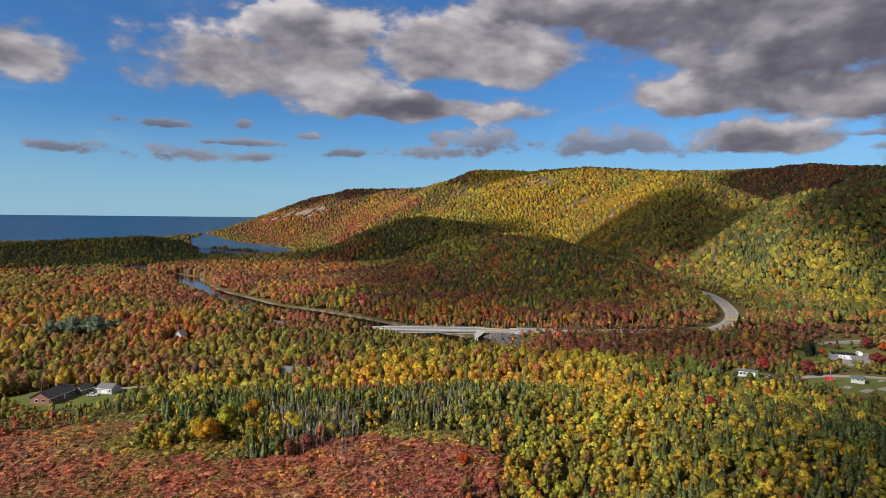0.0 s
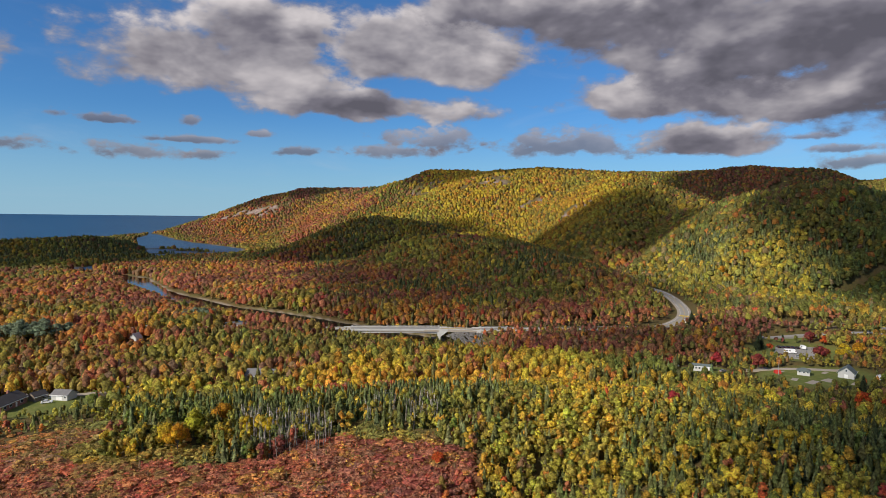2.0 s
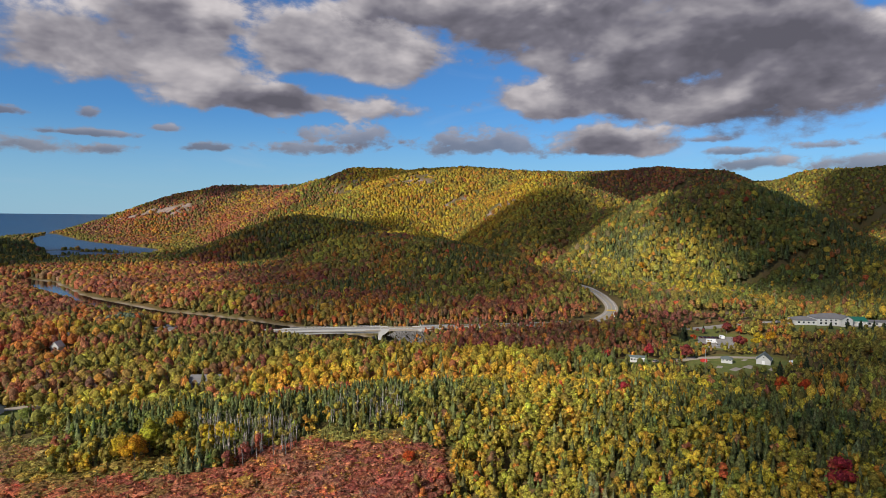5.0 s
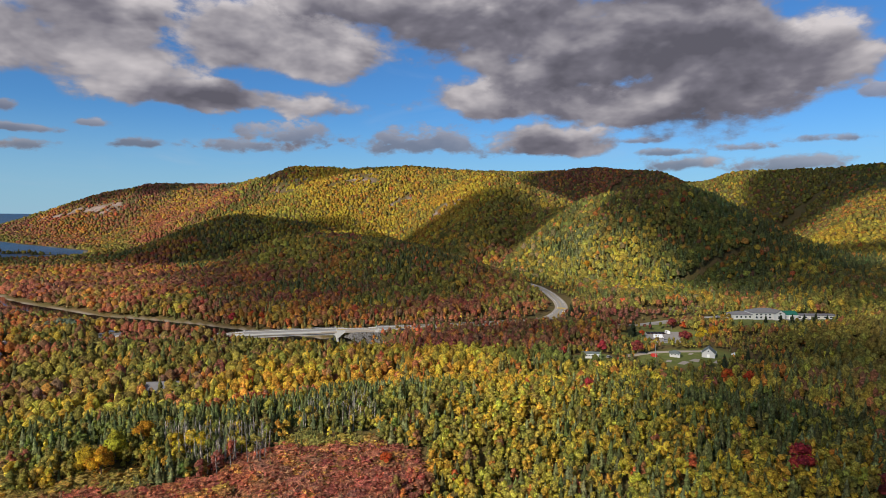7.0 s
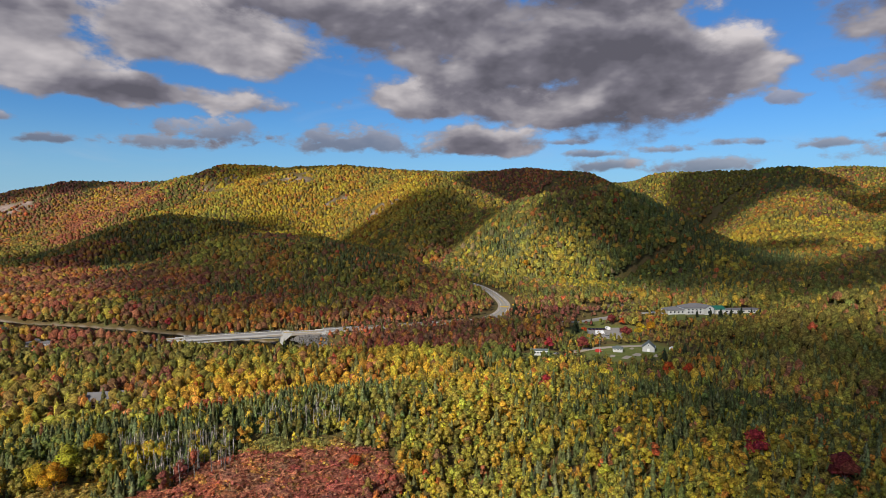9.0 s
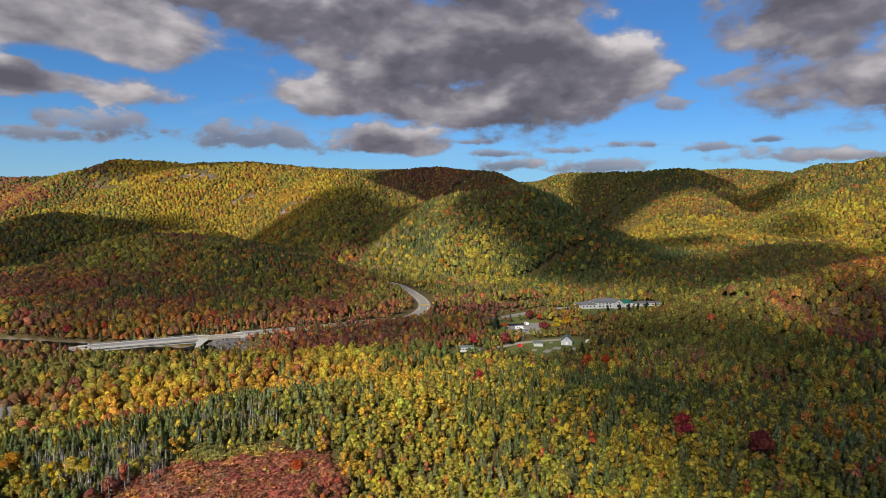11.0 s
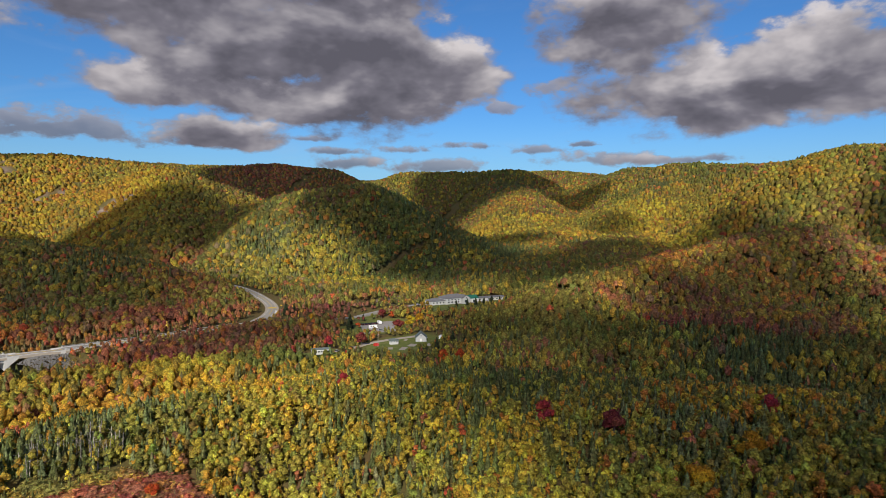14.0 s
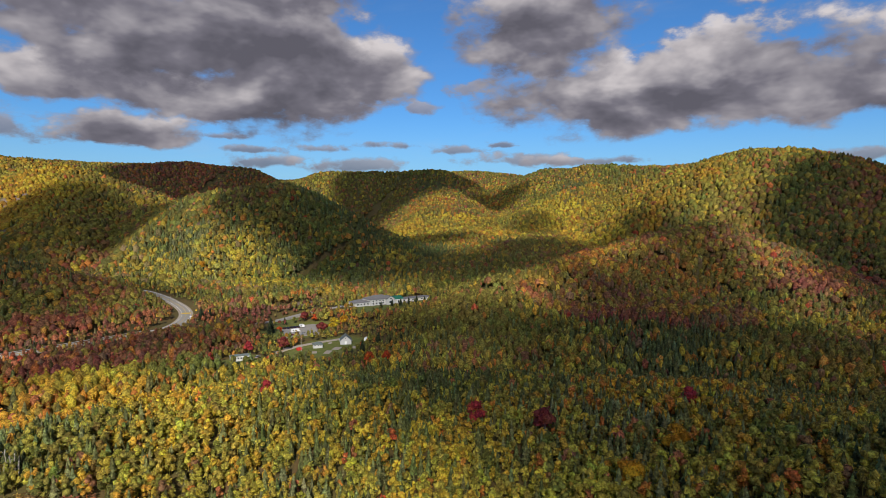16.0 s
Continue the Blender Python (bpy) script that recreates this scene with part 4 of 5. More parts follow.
DARK_ROOF = worn("dark_brown_shingles", (0.075, 0.066, 0.062), 0.9, grain=5.0, stain=0.4, amount=0.35)
GREEN_GREY = worn("grey_green_shingles", (0.13, 0.155, 0.145), 0.9, grain=5.0, stain=0.4, amount=0.3)
GREEN_ROOF = worn("dark_green_metal_roof", (0.02, 0.14, 0.09), 0.5, grain=1.0, stain=0.2, amount=0.2)
TRIM = worn("white_trim", (0.8, 0.8, 0.78), 0.5, grain=2.0, amount=0.08)
WOOD = worn("weathered_wood", (0.24, 0.19, 0.14), 0.9, grain=2.0, stain=0.5, amount=0.4)
RUBBER = worn("black_rubber", (0.02, 0.02, 0.02), 0.8, grain=4.0, amount=0.2)
YELLOW_PAINT = worn("yellow_paint", (0.62, 0.42, 0.03), 0.7, grain=2.0, amount=0.25)
RED_PAINT = worn("red_paint", (0.45, 0.035, 0.025), 0.6, grain=2.0, amount=0.2)


def glass_material():
    m, k, b = material("dark_window_glass", 0.08, spec=0.6)
    k.put(b.inputs["Base Color"], k.ramp(k.noise(spot(k), 0.8, 2.0), [(0.3, (0.015, 0.02, 0.025)), (0.7, (0.04, 0.05, 0.06))]))
    return m


GLASS = glass_material()


def smooth_line(line, every=4.0):
    """The polyline drawn as a soft curve, with a point every few metres."""
    pts = [Vector(p[:3]) for p in line]
    pts = [pts[0] * 2 - pts[1]] + pts + [pts[-1] * 2 - pts[-2]]
    out = []
    for a, b, c, d in zip(pts, pts[1:], pts[2:], pts[3:]):
        n = max(2, int((c - b).length / every))
        for i in range(n):
            t = i / n
            out.append(0.5 * (2 * b + (c - a) * t + (2 * a - 5 * b + 4 * c - d) * t * t + (3 * b - a - 3 * c + d) * t ** 3))
    out.append(pts[-2])
    return out


def ribbon(line, left, right, top, bottom=-1.2):
    """A band along a line, from left to right of it (metres, right positive), with sides going down."""
    bm = bmesh.new()
    last = None
    for n, p in enumerate(line):
        d = (line[min(n + 1, len(line) - 1)] - line[max(n - 1, 0)]).to_2d().normalized()
        s = Vector((d.y, -d.x, 0))
        row = [bm.verts.new(p + s * u + Vector((0, 0, w))) for u, w in ((left, bottom), (left, top), ((left + right) / 2, top + 0.04), (right, top), (right, bottom))]
        if last:
            for i in range(4):
                bm.faces.new((last[i], last[i + 1], row[i + 1], row[i]))
        last = row
    return bm


# ---- roads ----
def build_roads():
    line = smooth_line(ROAD)
    road = tagged(new("road"), "two lane grey asphalt highway with gravel shoulders", "road", kind="structure")
    part("shoulder", ribbon(line, -6.0, 6.0, 0.22), GRAVEL, road, "gravel shoulders")
    part("carriageway", ribbon(line, -4.3, 4.3, 0.30), ASPHALT, road)
    for side in (-0.16, 0.16):
        part("centre_line", ribbon(line, side - 0.07, side + 0.07, 0.36, 0.30), YELLOW_PAINT, road, "yellow centre line")
    for side in (-3.6, 3.6):
        part("edge_line", ribbon(line, side - 0.08, side + 0.08, 0.36, 0.30), TRIM, road, "white edge line")
    side_road = tagged(new("road"), "narrow asphalt park road", "road", kind="structure")
    part("carriageway", ribbon(smooth_line(PARK_ROAD), -3.2, 3.2, 0.26), ASPHALT, side_road)
    lane = tagged(new("road"), "pale gravel lane across the campground lawn", "road", kind="structure")
    part("carriageway", ribbon(smooth_line(LANE), -2.3, 2.3, 0.2), GRAVEL, lane)
    drive = tagged(new("road"), "gravel driveway beside the brick bungalow", "road", kind="structure")
    part("carriageway", ribbon(smooth_line([(-150, 312, 11), (-138, 308, 11), (-120, 309, 11), (-100, 318, 11.5)]), -2.2, 2.2, 0.2), GRAVEL, drive)
    # open asphalt yard for parked cars
    yard = tagged(new("car_park"), "grey asphalt car park beside a lawn", "car park", kind="structure")
    bm = bmesh.new()
    ring = [(297, 368), (327, 357), (293, 324), (270, 337)]
    low = [bm.verts.new((x, y, 9.2)) for x, y in ring]
    top = [bm.verts.new((x, y, 10.22)) for x, y in ring]
    bm.faces.new(top)
    for n in range(4):
        bm.faces.new((low[n], low[(n + 1) % 4], top[(n + 1) % 4], top[n]))
    part("surface", bm, ASPHALT, yard)
    # painted crossing on the bend
    part("crossing", ribbon(smooth_line([(299.5, 484.5, 11.5), (303.0, 488.8, 11.6)], 1.0), -4.2, 4.2, 0.38, 0.3), YELLOW_PAINT, road, "broad yellow painted crossing")


LANE = [(228, 309, 11), (247, 306, 11), (266, 302, 11), (280, 297, 11), (302, 295, 11), (320, 300, 11.5)]
build_roads()


# ---- bridges ----
def bridge(name, a, b, z, wide, deep, label, piers=()):
    a, b = Vector((*a, z)), Vector((*b, z))
    d = b - a
    span = d.length
    ob = thing(name, a.x, a.y, z, math.degrees(math.atan2(d.y, d.x)), label, "bridge")
    h = wide / 2
    part("deck", block(-1, span + 1, -h, h, -0.05, 0.42, bevel=0.03), ASPHALT, ob, "asphalt bridge deck")
    for s in (-1, 1):
        part("kerb", block(-1, span + 1, s * h - 0.35, s * h + 0.35, -0.55, 0.75, bevel=0.05), CONCRETE, ob, "pale concrete edge beam")
        girder = prism([(0, -0.5), (span, -0.5), (span, -0.5 - deep), (span * 0.75, -0.5 - deep * 0.8), (span * 0.5, -0.5 - deep * 0.72), (span * 0.25, -0.5 - deep * 0.8), (0, -0.5 - deep)],
                       s * (h - 0.9) - 0.3, s * (h - 0.9) + 0.3)
        part("girder", girder, CONCRETE, ob, "pale grey girder")
        rail = part("railing", block(-1, span + 1, s * h - 0.06, s * h + 0.06, 1.55, 1.68), STEEL, ob, "steel railing")
        part("rail", block(-1, span + 1, s * h - 0.05, s * h + 0.05, 1.12, 1.22), STEEL, rail)
        n = max(2, int(span / 3))
        for i in range(n + 1):
            x = span * i / n
            part("post", block(x - 0.07, x + 0.07, s * h - 0.07, s * h + 0.07, 0.7, 1.6), STEEL, rail)
    for x, out in ((0, -1), (span, 1)):
        part("abutment", block(x - 1.4, x + 1.4, -h - 0.3, h + 0.3, -8, -0.4, bevel=0.06), CONCRETE, ob, "pale concrete abutment")
        for s in (-1, 1):
            wing = prism([(x, 0.72), (x + out * 6.5, 0.72), (x + out * 6.5, -0.8), (x, -6)], s * (h + 0.35) - 0.3, s * (h + 0.35) + 0.3)
            part("wing_wall", wing, CONCRETE, ob, "sloping concrete wing wall")
            part("end_post", block(x - 0.35, x + 0.35, s * h - 0.35, s * h + 0.35, 0.6, 1.75, bevel=0.05), CONCRETE, ob)
    for x in piers:
        part("pier", block(x - 0.6, x + 0.6, -h + 0.6, h - 0.6, -10, -0.5, bevel=0.2), CONCRETE, ob)
    return ob


bridge("road_bridge", (10, 472), (77, 462.5), 10.0, 11.0, 2.4, "long pale concrete girder bridge over the dark river")
bridge("road_bridge", (109, 457.3), (130, 453.4), 9.65, 11.0, 1.2, "short pale concrete bridge along the highway")


def boulders():
    """Armour stone heaped on the bank under the long bridge."""
    g = np.random.default_rng(5)
    v, f = ico(1)
    n = 2400
    x, y = g.uniform(72, 108, n), g.uniform(436, 462, n)
    ok = (y < 463 - (x - 77) * 0.17 - 5) & (shore(x, y) > -2)
    x, y = x[ok], y[ok]
    z = np.maximum(height(x, y), 0.2 + 9 * step(x, 70, 92) * step(y, 434, 456)) - 0.2
    s = g.uniform(0.3, 0.75, len(x))
    co = (v[None] * g.uniform(0.7, 1.25, (len(x), len(v), 1)) * s[:, None, None] * (1, 1, 0.7) + np.stack([x, y, z], -1)[:, None]).reshape(-1, 3)
    face = (f[None] + (np.arange(len(x)) * len(v))[:, None, None]).reshape(-1, 3)
    mesh = bpy.data.meshes.new("boulders")
    mesh.vertices.add(len(co))
    mesh.vertices.foreach_set("co", co.ravel())
    fill(mesh, face)
    mesh.materials.append(BOULDER)
    tagged(new("boulders", mesh), "grey armour stones banked under the bridge end", "rocks", kind="stuff")


boulders()


# ---- houses ----
def window(parent, x, y, z, w, h, face, mat=TRIM):
    """A window on a wall: face is the wall's outward direction, 'x+', 'x-', 'y+' or 'y-'."""
    s = 1 if face[1] == "+" else -1
    if face[0] == "y":
        frame_bm = block(x - w / 2 - 0.1, x + w / 2 + 0.1, min(y, y + s * 0.07), max(y, y + s * 0.07), z - h / 2 - 0.1, z + h / 2 + 0.1)
        pane_bm = block(x - w / 2, x + w / 2, min(y + s * 0.03, y + s * 0.085), max(y + s * 0.03, y + s * 0.085), z - h / 2, z + h / 2)
    else:
        frame_bm = block(min(x, x + s * 0.07), max(x, x + s * 0.07), y - w / 2 - 0.1, y + w / 2 + 0.1, z - h / 2 - 0.1, z + h / 2 + 0.1)
        pane_bm = block(min(x + s * 0.03, x + s * 0.085), max(x + s * 0.03, x + s * 0.085), y - w / 2, y + w / 2, z - h / 2, z + h / 2)
    f = part("window", frame_bm, mat, parent)
    part("pane", pane_bm, GLASS, f, "dark glass pane")
    return f


def gabled(parent, x0, x1, y0, y1, tall, rise, wall_mat, roof_mat, over=0.45, name="roof"):
    """Walls and a gable roof with its ridge along x."""
    ym = (y0 + y1) / 2
    bm = bmesh.new()
    rows = []
    for x in (x0, x1):
        rows.append([bm.verts.new((x, y, z)) for y, z in ((y0, -1.0), (y1, -1.0), (y1, tall), (ym, tall + rise), (y0, tall))])
    bm.faces.new(rows[0])
    bm.faces.new(rows[1][::-1])
    for n in range(5):
        m = (n + 1) % 5
        bm.faces.new((rows[0][n], rows[1][n], rows[1][m], rows[0][m]))
    part("wall", bm, wall_mat, parent)
    half = (y1 - y0) / 2
    drop = rise / half * over
    for s in (-1, 1):
        bm = bmesh.new()
        a, b = (ym, tall + rise + 0.05), (ym + s * (half + over), tall - drop + 0.05)
        pts = [(x, y, z + t) for x in (x0 - over, x1 + over) for y, z in (a, b) for t in (0.0, 0.2)]
        v = [bm.verts.new(p) for p in pts]
        for q in ((0, 1, 3, 2), (4, 6, 7, 5), (0, 4, 5, 1), (2, 3, 7, 6), (1, 5, 7, 3), (0, 2, 6, 4)):
            bm.faces.new([v[i] for i in q])
        part(name, bm, roof_mat, parent)
        part("fascia", block(x0 - over, x1 + over, min(b[0], b[0] + s * 0.08), max(b[0], b[0] + s * 0.08), b[1] - 0.16, b[1] + 0.12), TRIM, parent)


def hipped(parent, x0, x1, y0, y1, tall, rise, wall_mat, roof_mat, over=0.5):
    """Walls under a hipped roof."""
    part("wall", block(x0, x1, y0, y1, -1.0, tall), wall_mat, parent)
    bm = bmesh.new()
    ym, half = (y0 + y1) / 2, (y1 - y0) / 2
    low = [bm.verts.new((x, y, tall)) for x, y in ((x0 - over, y0 - over), (x1 + over, y0 - over), (x1 + over, y1 + over), (x0 - over, y1 + over))]
    eave = [bm.verts.new((v.co.x, v.co.y, tall + 0.2)) for v in low]
    top = [bm.verts.new((x0 + half, ym, tall + rise)), bm.verts.new((x1 - half, ym, tall + rise))]
    bm.faces.new(low[::-1])
    for n in range(4):
        bm.faces.new((low[n], low[(n + 1) % 4], eave[(n + 1) % 4], eave[n]))
    bm.faces.new((eave[0], eave[1], top[1], top[0]))
    bm.faces.new((eave[2], eave[3], top[0], top[1]))
    bm.faces.new((eave[1], eave[2], top[1]))
    bm.faces.new((eave[3], eave[0], top[0]))
    part("roof", bm, roof_mat, parent)


def ground_at(x, y):
    return float(height(np.array([x]), np.array([y]))[0])


def build_houses():
    # brick bungalow on its lawn
    h = thing("bungalow", -146.7, 292.6, 11.0, 78, "red brick bungalow with a dark shingled gable roof", "house")
    gabled(h, -8, 8, -4.6, 4.6, 3.0, 2.4, BRICK, DARK_ROOF)
    for x in (-5.5, -2.0, 4.6):
        window(h, x, -4.6, 1.7, 1.5, 1.1, "y-")
    window(h, -8, 1.6, 1.7, 1.4, 1.1, "x-")
    window(h, -8, -1.8, 1.7, 1.4, 1.1, "x-")
    part("door", block(0.9, 1.9, -4.68, -4.6, 0.2, 2.3), TRIM, h, "white front door")
    part("chimney", block(3.2, 4.1, 0.4, 1.3, 4.0, 6.6, bevel=0.04), BRICK, h, "brick chimney")
    s = thing("outbuilding", -138.0, 303.5, 11.0, 60, "dark roofed shed behind the bungalow", "shed")
    gabled(s, -3, 3, -2.4, 2.4, 2.3, 1.5, WOOD, DARK_ROOF)
    part("door", block(-0.6, 0.6, -2.48, -2.4, 0.1, 2.0), WOOD, s)
    g = thing("garage", -126.8, 303.2, 11.0, -18, "small white garage with a grey gable roof", "garage")
    gabled(g, -4.0, 4.0, -3.0, 3.0, 2.6, 1.6, WHITE, SHINGLE)
    part("garage_door", block(-1.6, 1.6, -3.08, -3.0, 0.1, 2.2), TRIM, g, "white garage door")
    window(g, 2.9, -3.0, 1.6, 0.8, 0.8, "y-")
    # a long roof deep in the trees
    r = thing("house", -42, 332, ground_at(-42, 332) - 1.6, -14, "house with a long grey roof among the trees", "house")
    gabled(r, -7.5, 7.5, -4.5, 4.5, 4.6, 2.6, CREAM, SHINGLE)
    for x in (-4.5, 0.5, 4.5):
        window(r, x, -4.5, 2.6, 1.4, 1.1, "y-")
    part("door", block(-2.4, -1.4, -4.58, -4.5, 0.2, 2.3), TRIM, r)
    w = thing("cabin", -137.5, 446, ground_at(-137.5, 446), 70, "white cabin with a steep pale roof in the woods", "cabin")
    gabled(w, -3, 3, -2.5, 2.5, 3.4, 3.0, WHITE, WHITE)
    window(w, -3, 0, 2.2, 1.0, 1.2, "x-")
    # riverside sheds
    for x, y, turn, mat, lab in ((-75, 497, 10, RED_PAINT, "small red shed beside the river"), (-84, 501, 20, WHITE, "low white shed with a grey roof beside the river")):
        o = thing("shed", x, y, ground_at(x, y), turn, lab, "shed")
        gabled(o, -3.2, 3.2, -2.2, 2.2, 2.8, 1.3, mat, SHINGLE)
        part("door", block(-0.5, 0.5, -2.28, -2.2, 0.1, 2.1), TRIM, o)
    # campground buildings
    s = thing("washhouse", 252.5, 292.0, 11.0, -42, "small white washhouse with a grey green hipped roof", "washhouse")
    hipped(s, -3.0, 3.0, -2.3, 2.3, 2.4, 1.6, WHITE, GREEN_GREY)
    for x in (-1.9, 0.1, 1.9):
        window(s, x, -2.3, 1.9, 0.9, 0.5, "y-")
    part("door", block(-3.08, -3.0, -0.5, 0.5, 0.1, 2.1), TRIM, s)
    b = thing("barn", 273.2, 284.4, 11.0, 40, "white gabled barn with a grey green roof on the lawn", "barn")
    gabled(b, -4.6, 4.6, -3.8, 3.8, 2.8, 3.2, WHITE, GREEN_GREY)
    part("door", block(-4.68, -4.6, -0.8, 0.8, 0.1, 2.2), TRIM, b, "white double door")
    window(b, -4.6, 0, 4.2, 0.8, 0.8, "x-")
    t = thing("mobile_home", 203.5, 312.5, 10.2, -34, "long white mobile home with a dark flat pitched roof", "mobile home")
    gabled(t, -5.6, 5.6, -2.6, 2.6, 2.7, 0.9, WHITE, GREEN_GREY, 0.25)
    for x in (-4.6, -2.9, -1.2, 0.5, 2.2, 4.9):
        window(t, x, -2.6, 1.75, 0.95, 0.9, "y-", WHITE)
    part("skirting", block(-5.5, 5.5, -2.5, 2.5, -1.0, 0.25), SHINGLE, t, "grey skirting")
    part("door", block(3.2, 4.0, -2.68, -2.6, 0.3, 2.3), TRIM, t)
    # visitor centre
    v = thing("visitor_centre", 394.0, 344.0, 19.0, -23, "long white visitor centre with grey hipped roofs, green porch", "visitor centre")
    hipped(v, -25, -9, -6, 6, 3.4, 2.4, WHITE, SHINGLE)
    hipped(v, -10, 14, -7.5, 7.5, 5.2, 3.2, WHITE, SHINGLE)
    bm = bmesh.new()
    tall = 5.2
    rows = [[bm.verts.new((x, y, z)) for x, z in ((5.5, -1), (13.5, -1), (13.5, tall), (9.5, tall + 2.4), (5.5, tall))] for y in (-10.5, -5.0)]
    bm.faces.new(rows[0])
    bm.faces.new(rows[1][::-1])
    for n in range(5):
        m = (n + 1) % 5
        bm.faces.new((rows[0][n], rows[1][n], rows[1][m], rows[0][m]))
    part("wall", bm, WHITE, v, "white gabled front bay")
    for s in (-1, 1):
        roof = prism([(9.5, tall + 2.5), (9.5 + s * 4.6, tall - 0.2), (9.5 + s * 4.6, tall), (9.5, tall + 2.75)], -11.0, -1.0)
        part("roof", roof, SHINGLE, v)
    for x in (-22.5, -19, -15.5, -12):
        window(v, x, -6, 1.9, 1.5, 1.4, "y-")
    for x in (-7.5, -4, -0.5, 3):
        window(v, x, -7.5, 1.8, 1.6, 1.5, "y-")
        window(v, x, -7.5, 4.1, 1.6, 1.0, "y-")
    window(v, 9.5, -10.5, 2.2, 3.2, 2.4, "y-")
    window(v, 9.5, -10.5, 5.2, 1.6, 1.1, "y-")
    gabled(v, 14, 26, -6.5, 3.5, 3.6, 2.6, CREAM, GREEN_ROOF, name="porch_roof")
    for x in (16, 19, 22, 25):
        part("post", block(x - 0.2, x + 0.2, -7.2, -6.8, -0.8, 3.4), TRIM, v)
    part("door", block(19.6, 21.4, -6.58, -6.5, 0.1, 2.4), GLASS, v, "glazed entrance doors")
    hipped(v, 26, 60, -4, 3, 2.8, 1.3, CREAM, SHINGLE)
    for x in range(29, 60, 5):
        window(v, x, -4, 1.6, 2.0, 1.1, "y-")


build_houses()


# ---- vehicles ----
def wheels(ob, xs, w, r):
    for x in xs:
        for s in (-1, 1):
            wheel = part("wheel", tube((x, s * w - 0.1, r), (x, s * w + 0.1, r), r, sides=14), RUBBER, ob)
            part("hub", tube((x, s * (w + 0.11) - 0.02, r), (x, s * (w + 0.11) + 0.02, r), r * 0.55, sides=10), STEEL, wheel)


def car(paint, label, x, y, z, turn):
    ob = thing("car", x, y, z, turn, label, "car", "parked cars")
    part("body", prism([(-2.2, 0.35), (2.2, 0.35), (2.25, 0.75), (1.9, 0.95), (0.95, 1.0), (-1.6, 1.0), (-2.15, 0.95), (-2.25, 0.6)], -0.88, 0.88), paint, ob)
    part("cabin", prism([(1.0, 0.98), (0.35, 1.45), (-1.1, 1.47), (-1.75, 1.0)], -0.78, 0.78), GLASS, ob, "dark glazed cabin")
    part("roof", prism([(0.4, 1.43), (0.2, 1.5), (-1.0, 1.52), (-1.2, 1.45)], -0.74, 0.74), paint, ob)
    wheels(ob, (-1.4, 1.4), 0.82, 0.33)
    for s in (-1, 1):
        part("headlight", block(2.2, 2.27, s * 0.62 - 0.18, s * 0.62 + 0.18, 0.62, 0.78), TRIM, ob)
        part("tail_light", block(-2.27, -2.2, s * 0.66 - 0.13, s * 0.66 + 0.13, 0.66, 0.86), RED_PAINT, ob)
    return ob


def van(label, x, y, z, turn, long=7.2, tall=3.0, category="motorhome"):
    ob = thing(category.replace(" ", "_"), x, y, z, turn, label, category)
    h = long / 2
    part("body", block(-h, h - 1.2, -1.15, 1.15, 0.5, tall, bevel=0.12), WHITE_GLOSS, ob)
    part("cab", prism([(h - 1.25, 0.5), (h + 0.5, 0.5), (h + 0.55, 1.1), (h - 0.1, 1.35), (h - 0.6, 2.1), (h - 1.25, 2.3)], -1.0, 1.0), WHITE_GLOSS, ob)
    part("overcab", prism([(h - 1.25, 2.1), (h - 0.1, 2.25), (h - 0.3, tall - 0.1), (h - 1.25, tall)], -1.1, 1.1), WHITE_GLOSS, ob)
    part("windscreen", prism([(h - 0.07, 1.38), (h + 0.0, 1.38), (h - 0.5, 2.1), (h - 0.57, 2.1)], -0.9, 0.9), GLASS, ob)
    for s, f in ((-1, "y-"), (1, "y+")):
        for x in (-h + 1.3, -0.3):
            window(ob, x, s * 1.15, 1.95, 1.0, 0.6, f, WHITE_GLOSS)
        part("stripe", block(-h + 0.2, h - 1.4, s * 1.155 - 0.01, s * 1.155 + 0.01, 1.0, 1.16), SHINGLE, ob, "grey stripe")
    wheels(ob, (-h * 0.5, h - 0.5), 1.0, 0.38)
    return ob


WHITE_GLOSS = worn("white_gelcoat", (0.82, 0.82, 0.82), 0.35, grain=1.0, amount=0.06)
NAVY = worn("dark_blue_car_paint", (0.012, 0.018, 0.05), 0.3, 0.2, grain=1.0, amount=0.1)
BLACK_CAR = worn("black_car_paint", (0.012, 0.012, 0.014), 0.3, 0.2, grain=1.0, amount=0.1)
SILVER = worn("silver_car_paint", (0.40, 0.41, 0.42), 0.35, 0.5, grain=1.0, amount=0.1)
MAROON_CAR = worn("maroon_car_paint", (0.16, 0.015, 0.02), 0.35, 0.2, grain=1.0, amount=0.1)


